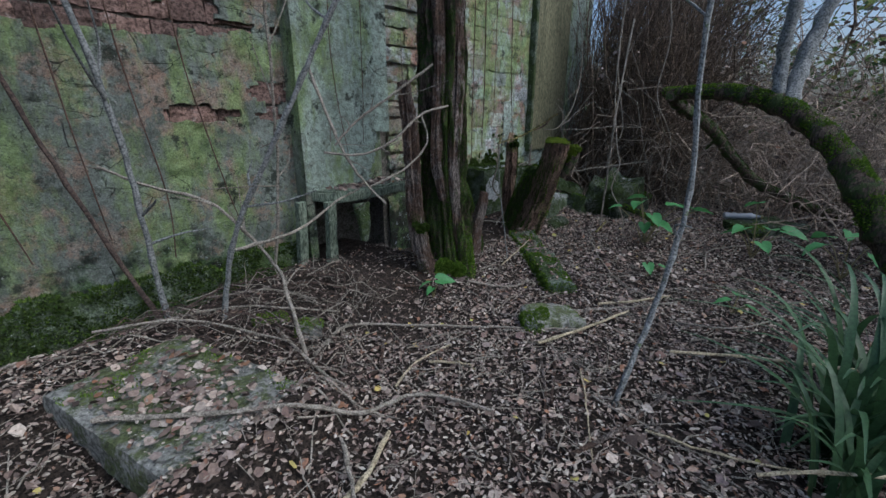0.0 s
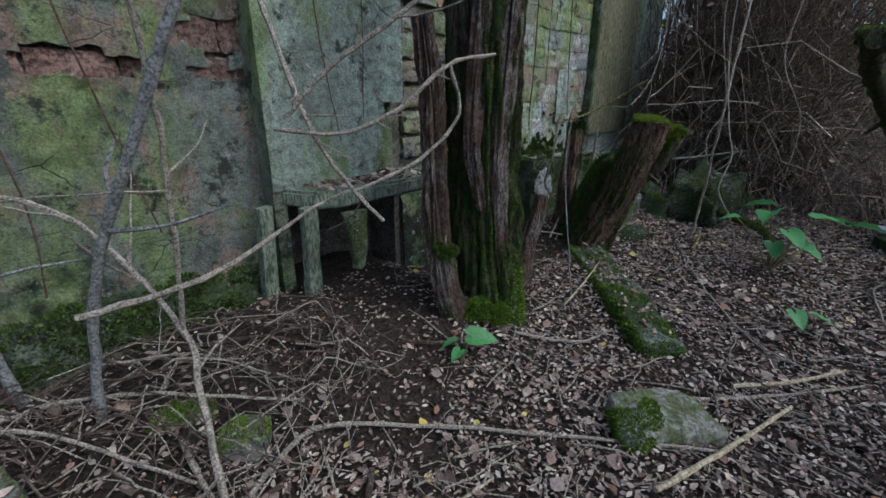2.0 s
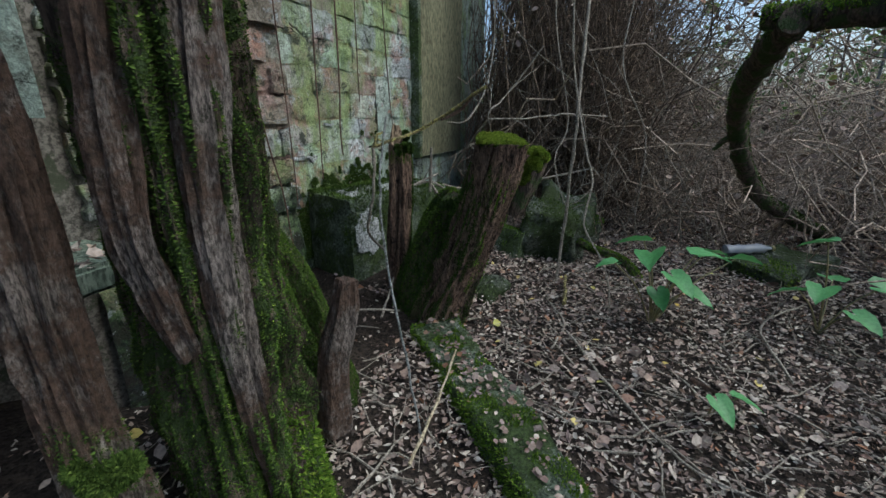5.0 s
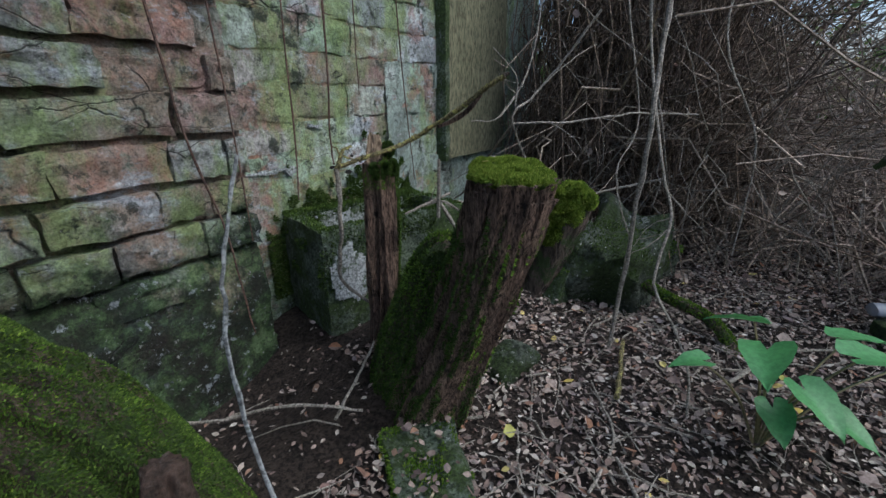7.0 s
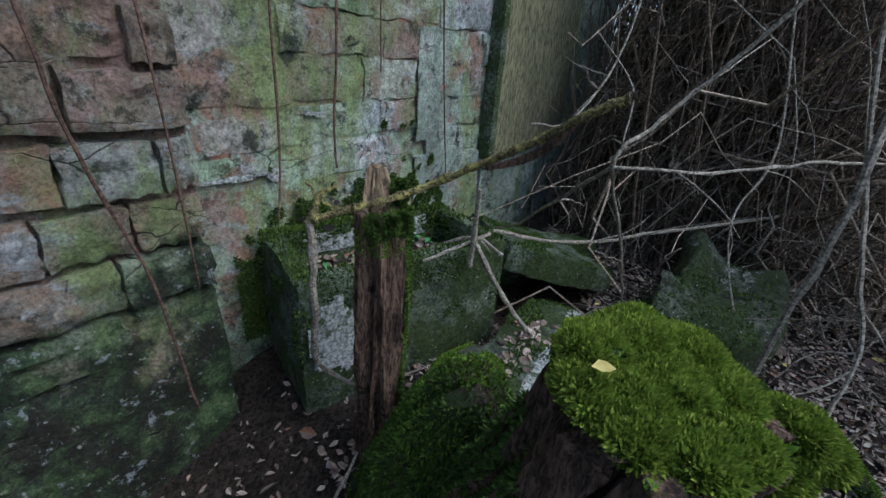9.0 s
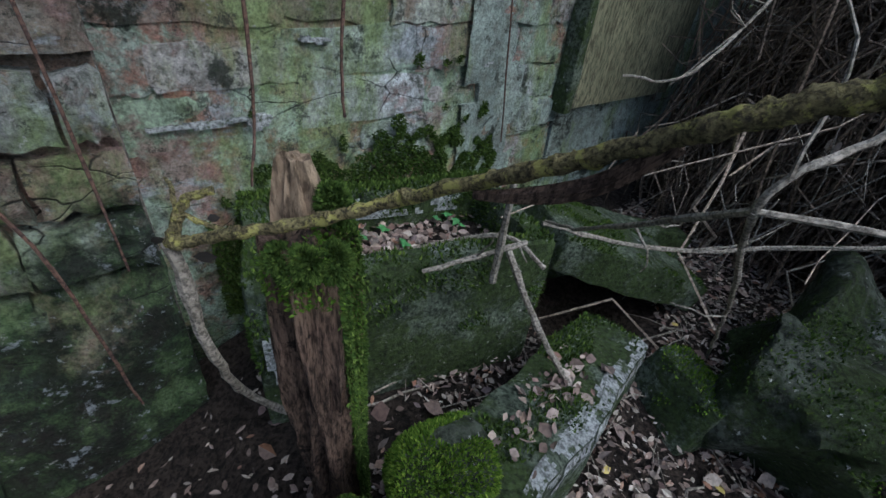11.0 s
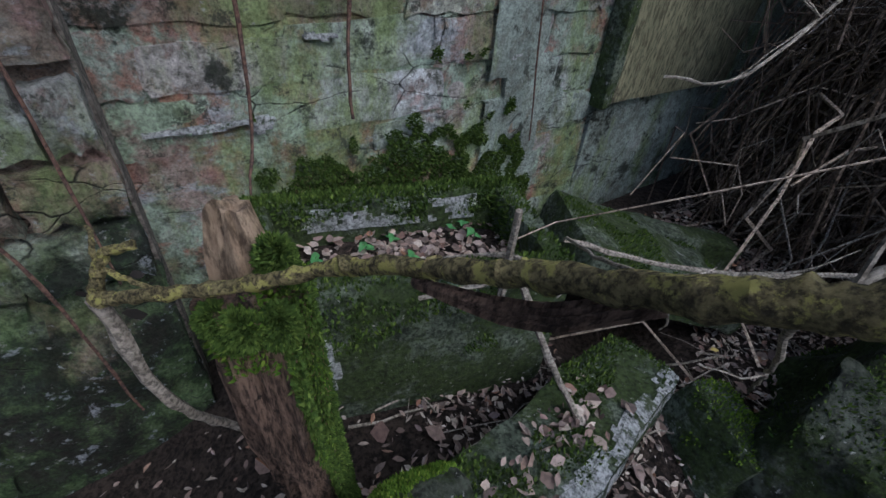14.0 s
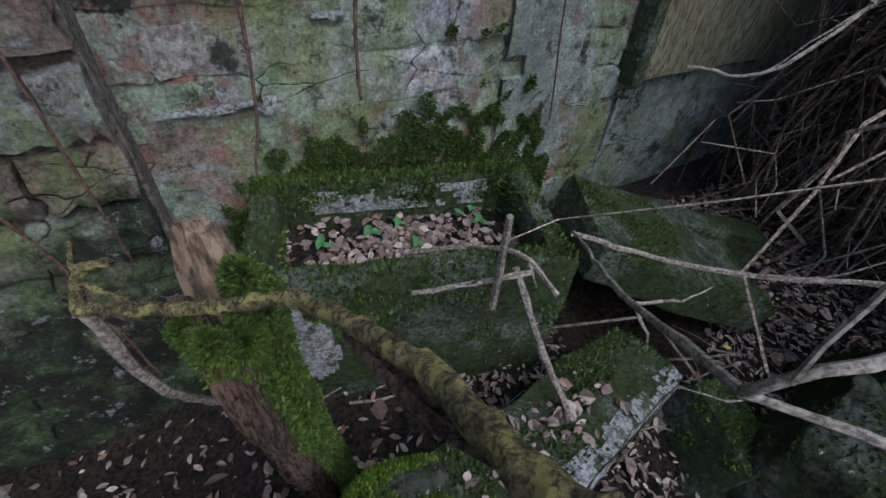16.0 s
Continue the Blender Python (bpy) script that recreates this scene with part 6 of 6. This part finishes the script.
# crushed bottle and sprouts
bot = empty("plastic_bottle", pose(2.72, 3.80, 0.215, 0, 0, -12), "crumpled clear plastic bottle lying on the rock", "bottle")
v, f = [], []
prof = [(-0.15, 0.012), (-0.145, 0.03), (-0.12, 0.036), (-0.09, 0.030), (-0.06, 0.036), (-0.03, 0.029), (0.0, 0.036), (0.03, 0.030), (0.06, 0.036), (0.09, 0.033), (0.12, 0.016), (0.15, 0.013)]
for i, (x, r) in enumerate(prof):
    for s in range(14):
        w = 2 * math.pi * s / 14
        k = 1 + 0.18 * noise.noise((x * 30, math.cos(w) * 2, math.sin(w) * 2))
        v.append((x, r * math.cos(w) * k, 0.036 + 0.85 * r * math.sin(w) * k))
for i in range(len(prof) - 1):
    for s in range(14):
        f.append((i * 14 + s, i * 14 + (s + 1) % 14, i * 14 + 14 + (s + 1) % 14, i * 14 + 14 + s))
f.append(tuple(range(13, -1, -1)))
mesh_object("bottle_body", v, f, M_BOTTLE, bot)
v2, f2 = tube([(0.15, 0, 0.036), (0.17, 0, 0.036)], 0.016, 0.016, 12, 1)
mesh_object("cap", [tuple(p) for p in v2], f2, M_IRIS, bot, "dark green screw cap")


def sprout(x, y, z, size, seed):
    r = random.Random(seed)
    ob = empty("sprout", Matrix.Translation((x, y, z)), "tiny bright green clover-like sprout in the trough", "sprout", "trough sprouts")
    v, f = tube([(0, 0, -0.01), (0.004, 0.002, size), (0.002, 0, size * 1.6)], 0.0012, 0.0009, 4, 3)
    stalk = mesh_object("stalk", [tuple(p) for p in v], f, M_IRIS, ob)
    for i in range(r.randint(3, 5)):
        w = i * 2.1 + r.random()
        m = Matrix.Translation((0, 0, size * (1.0 + 0.25 * (i % 3)))) @ Euler((0, radians(r.uniform(-10, 30)), w)).to_matrix().to_4x4()
        v, f = arum_leaf(size * 0.75, 0.1)
        mesh_object("leaf", *plain(moved((v, f), m @ Matrix.Translation((size * 0.25, 0, 0)))), M_ARUM, stalk)


for k, (x, y) in enumerate([(0.49, 4.40), (0.41, 4.31), (0.66, 4.57), (0.69, 4.60), (0.73, 4.55), (0.61, 4.41), (0.54, 4.46)]):
    sprout(x, y, 0.515, rb.uniform(0.018, 0.03), k)

# ---- litter ----
def in_view(r):
    while True:
        x, y = r.uniform(-1.9, 3.6), r.uniform(0.5, 6.0)
        p = Vector((x, y, 0))
        if (x - 1.2) ** 2 + (y - 4.72) ** 2 < 0.06:
            continue
        if x < -0.3 and 1.7 < y and p.dot(NV) < -1.7 and r.random() < 0.5:
            continue
        if x < -0.1 and 2.0 < y and p.dot(DU) < 2.6 and r.random() < 0.6:
            continue
        if 2.4 < p.dot(DU) < 3.6 and p.dot(NV) < -1.95 and r.random() < 0.88:
            continue
        if p.dot(NV) > -2.60 and not (x > 2.6 and y < 1.5):
            return x, y


def litter(name, count, size, mat, label, seed, lift, flat, slim, region=in_view):
    r = random.Random(seed)
    heap = Heap()
    for i in range(count):
        x, y = region(r)
        e = 0.05
        up = Vector((ground_z(x - e, y) - ground_z(x + e, y), ground_z(x, y - e) - ground_z(x, y + e), 2 * e)).normalized()
        dead_leaf(heap, Vector((x, y, ground_z(x, y) + r.uniform(*lift))), r.uniform(*size), r, up, flat, slim)
    return tagged(heap.make(name, mat), label, "leaf litter", kind="stuff")


litter("leaf_litter", 70000, (0.006, 0.031), M_LITTER, "thick carpet of brown dead leaves", 21, (0.004, 0.026), 0.75, 0.27)
def far_floor(r):
    while True:
        x, y = r.uniform(1.5, 7.5), r.uniform(0.6, 8.5)
        p = Vector((x, y, 0))
        if (x > 3.6 or y > 6.0) and p.dot(NV) > -2.6:
            return x, y


def start_floor(r):
    while True:
        x, y = r.gauss(0.5, 2.0), 0.55 - abs(r.gauss(0, 1.0))
        p = Vector((x, y, 0))
        if p.dot(NV) > -2.6:
            return x, y


litter("start_litter", 16000, (0.012, 0.045), M_LITTER, "brown dead leaves where the path begins", 29, (0.004, 0.026), 0.7, 0.34, start_floor)
litter("far_litter", 26000, (0.025, 0.06), M_LITTER, "brown dead leaves under the thicket", 28, (0.004, 0.03), 0.7, 0.4, far_floor)
litter("large_leaves", 1800, (0.03, 0.055), M_LITTER, "larger curled brown leaves on top of the litter", 24, (0.012, 0.03), 0.7, 0.42)
litter("wood_chips", 18000, (0.007, 0.028), M_CHIP, "pale dry flakes scattered over the leaves", 22, (0.012, 0.030), 0.5, 0.28)
litter("yellow_leaves", 160, (0.02, 0.04), M_YELLOW, "few fallen yellow leaves", 23, (0.014, 0.028), 0.4, 0.5)


def heap_on(name, count, m, half, z, size, label, seed, mat=M_LITTER):
    """Leaves heaped on a thing's top: half sizes by its own axes."""
    r = random.Random(seed)
    heap = Heap()
    for i in range(count):
        p = m @ Vector((max(-1, min(1, r.gauss(0, 0.55))) * half[0], max(-1, min(1, r.gauss(0, 0.55))) * half[1], z + r.uniform(0.003, 0.022)))
        dead_leaf(heap, p, r.uniform(*size), r, Vector((0, 0, 1)), 0.6, 0.42)
    return tagged(heap.make(name, mat), label, "leaf litter", kind="stuff")


heap_on("slab_leaves", 420, pose(-0.92, 1.31, 0.185, 0, 0, -29), (0.40, 0.23), 0.0, (0.012, 0.05), "dead leaves scattered over the concrete slab", 41)
heap_on("slab_chips", 240, pose(-0.92, 1.31, 0.187, 0, 0, -29), (0.40, 0.23), 0.0, (0.006, 0.02), "pale flakes scattered over the concrete slab", 46, M_CHIP)
heap_on("shelf_leaves", 420, WALL @ pose(1.92, 2.50, 0.655), (0.30, 0.13), 0.0, (0.015, 0.05), "dead leaves heaped on the stone shelf", 42)
heap_on("trough_leaves", 800, TR, (0.28, 0.125), 0.322, (0.008, 0.032), "dead leaves lying in the trough", 43)
heap_on("slab_leaves", 90, pose(1.01, 4.13, 0.405, 0, 10, 59), (0.2, 0.06), 0.0, (0.012, 0.04), "dead leaves on the mossy slab", 44)
heap_on("edging_leaves", 260, pose(0.735, 3.10, 0.137, 8, 0, 8), (0.09, 0.42), 0.0, (0.008, 0.03), "few dead leaves on the edging stone", 45)
heap_on("wall_leaves", 1500, WALL @ pose(5.05, 2.62, 0.13, 6), (0.55, 0.16), 0.0, (0.012, 0.05), "brown leaves drifted against the foot of the wall", 48)
heap_on("hollow_leaves", 700, pose(0.85, 4.10, 0.195, 0, 0, 35), (0.42, 0.13), 0.0, (0.008, 0.035), "dead leaves drifted between trough and slab", 47)


def small_twigs():
    r = random.Random(31)
    heap = Heap()
    for i in range(2400):
        x, y = in_view(r)
        w, ln = r.uniform(0, math.pi), r.uniform(0.05, 0.28)
        pts = []
        for k in range(4):
            q = Vector((x + math.cos(w) * ln * (k / 3 - 0.5) + r.gauss(0, 0.006), y + math.sin(w) * ln * (k / 3 - 0.5) + r.gauss(0, 0.006), 0))
            if q.dot(NV) < -2.6:
                break
            pts.append(Vector((q.x, q.y, ground_z(q.x, q.y) + 0.012 + r.uniform(0, 0.02))))
        if len(pts) == 4:
            rad = 0.0012 + 0.0034 * r.random() ** 2
            heap.add(*tube(pts, rad, rad * 0.6, 4, 1))
    return tagged(heap.make("twig_litter", M_TWIG), "small dry twigs scattered over the ground", "twigs", kind="stuff")


small_twigs()


def brush_pile():
    r = random.Random(33)
    for mat, count, label in ((M_TWIG, 60, "loose pile of pale dead twigs below the wall"), (M_DARKSTEM, 120, "loose pile of dark dead twigs below the wall")):
        heap = Heap()
        for i in range(count):
            x, y = r.uniform(-1.55, -0.35), r.uniform(1.65, 2.55)
            w, ln = r.gauss(0.3, 1.0), r.uniform(0.12, 0.6)
            pts = []
            for k in range(6):
                s = k / 5 - 0.5
                q = Vector((x + math.cos(w) * ln * s + r.gauss(0, 0.012), y + math.sin(w) * ln * s + r.gauss(0, 0.012), 0))
                q.z = ground_z(q.x, q.y) + 0.015 + 0.10 * r.random() * (1 - abs(s)) + r.uniform(0, 0.03)
                pts.append(q)
            if all(q.dot(NV) > -2.52 for q in pts):
                rad = r.uniform(0.0014, 0.0042)
                heap.add(*tube(pts, rad, rad * 0.5, 5, 2))
        tagged(heap.make("brush_pile", mat), label, "twigs", kind="stuff")


brush_pile()

# bricks of the bare and the limewashed wall
worn_bricks = brick_meshes("brick", M_BRICK, 10, rnd, 0.16)
lay_bricks(wall_3, 2.30, 3.19, -0.05, TOP, V_A, worn_bricks, rnd, 0.014, 0.016, (0.16, 0.40))
pale_bricks = brick_meshes("brick", M_WASHED, 10, rnd, 0.07)
lay_bricks(wall_4, 3.17, 4.58, -0.05, TOP, V_R, pale_bricks, rnd, 0.006, 0.007, (0.18, 0.40), slots=0.09)
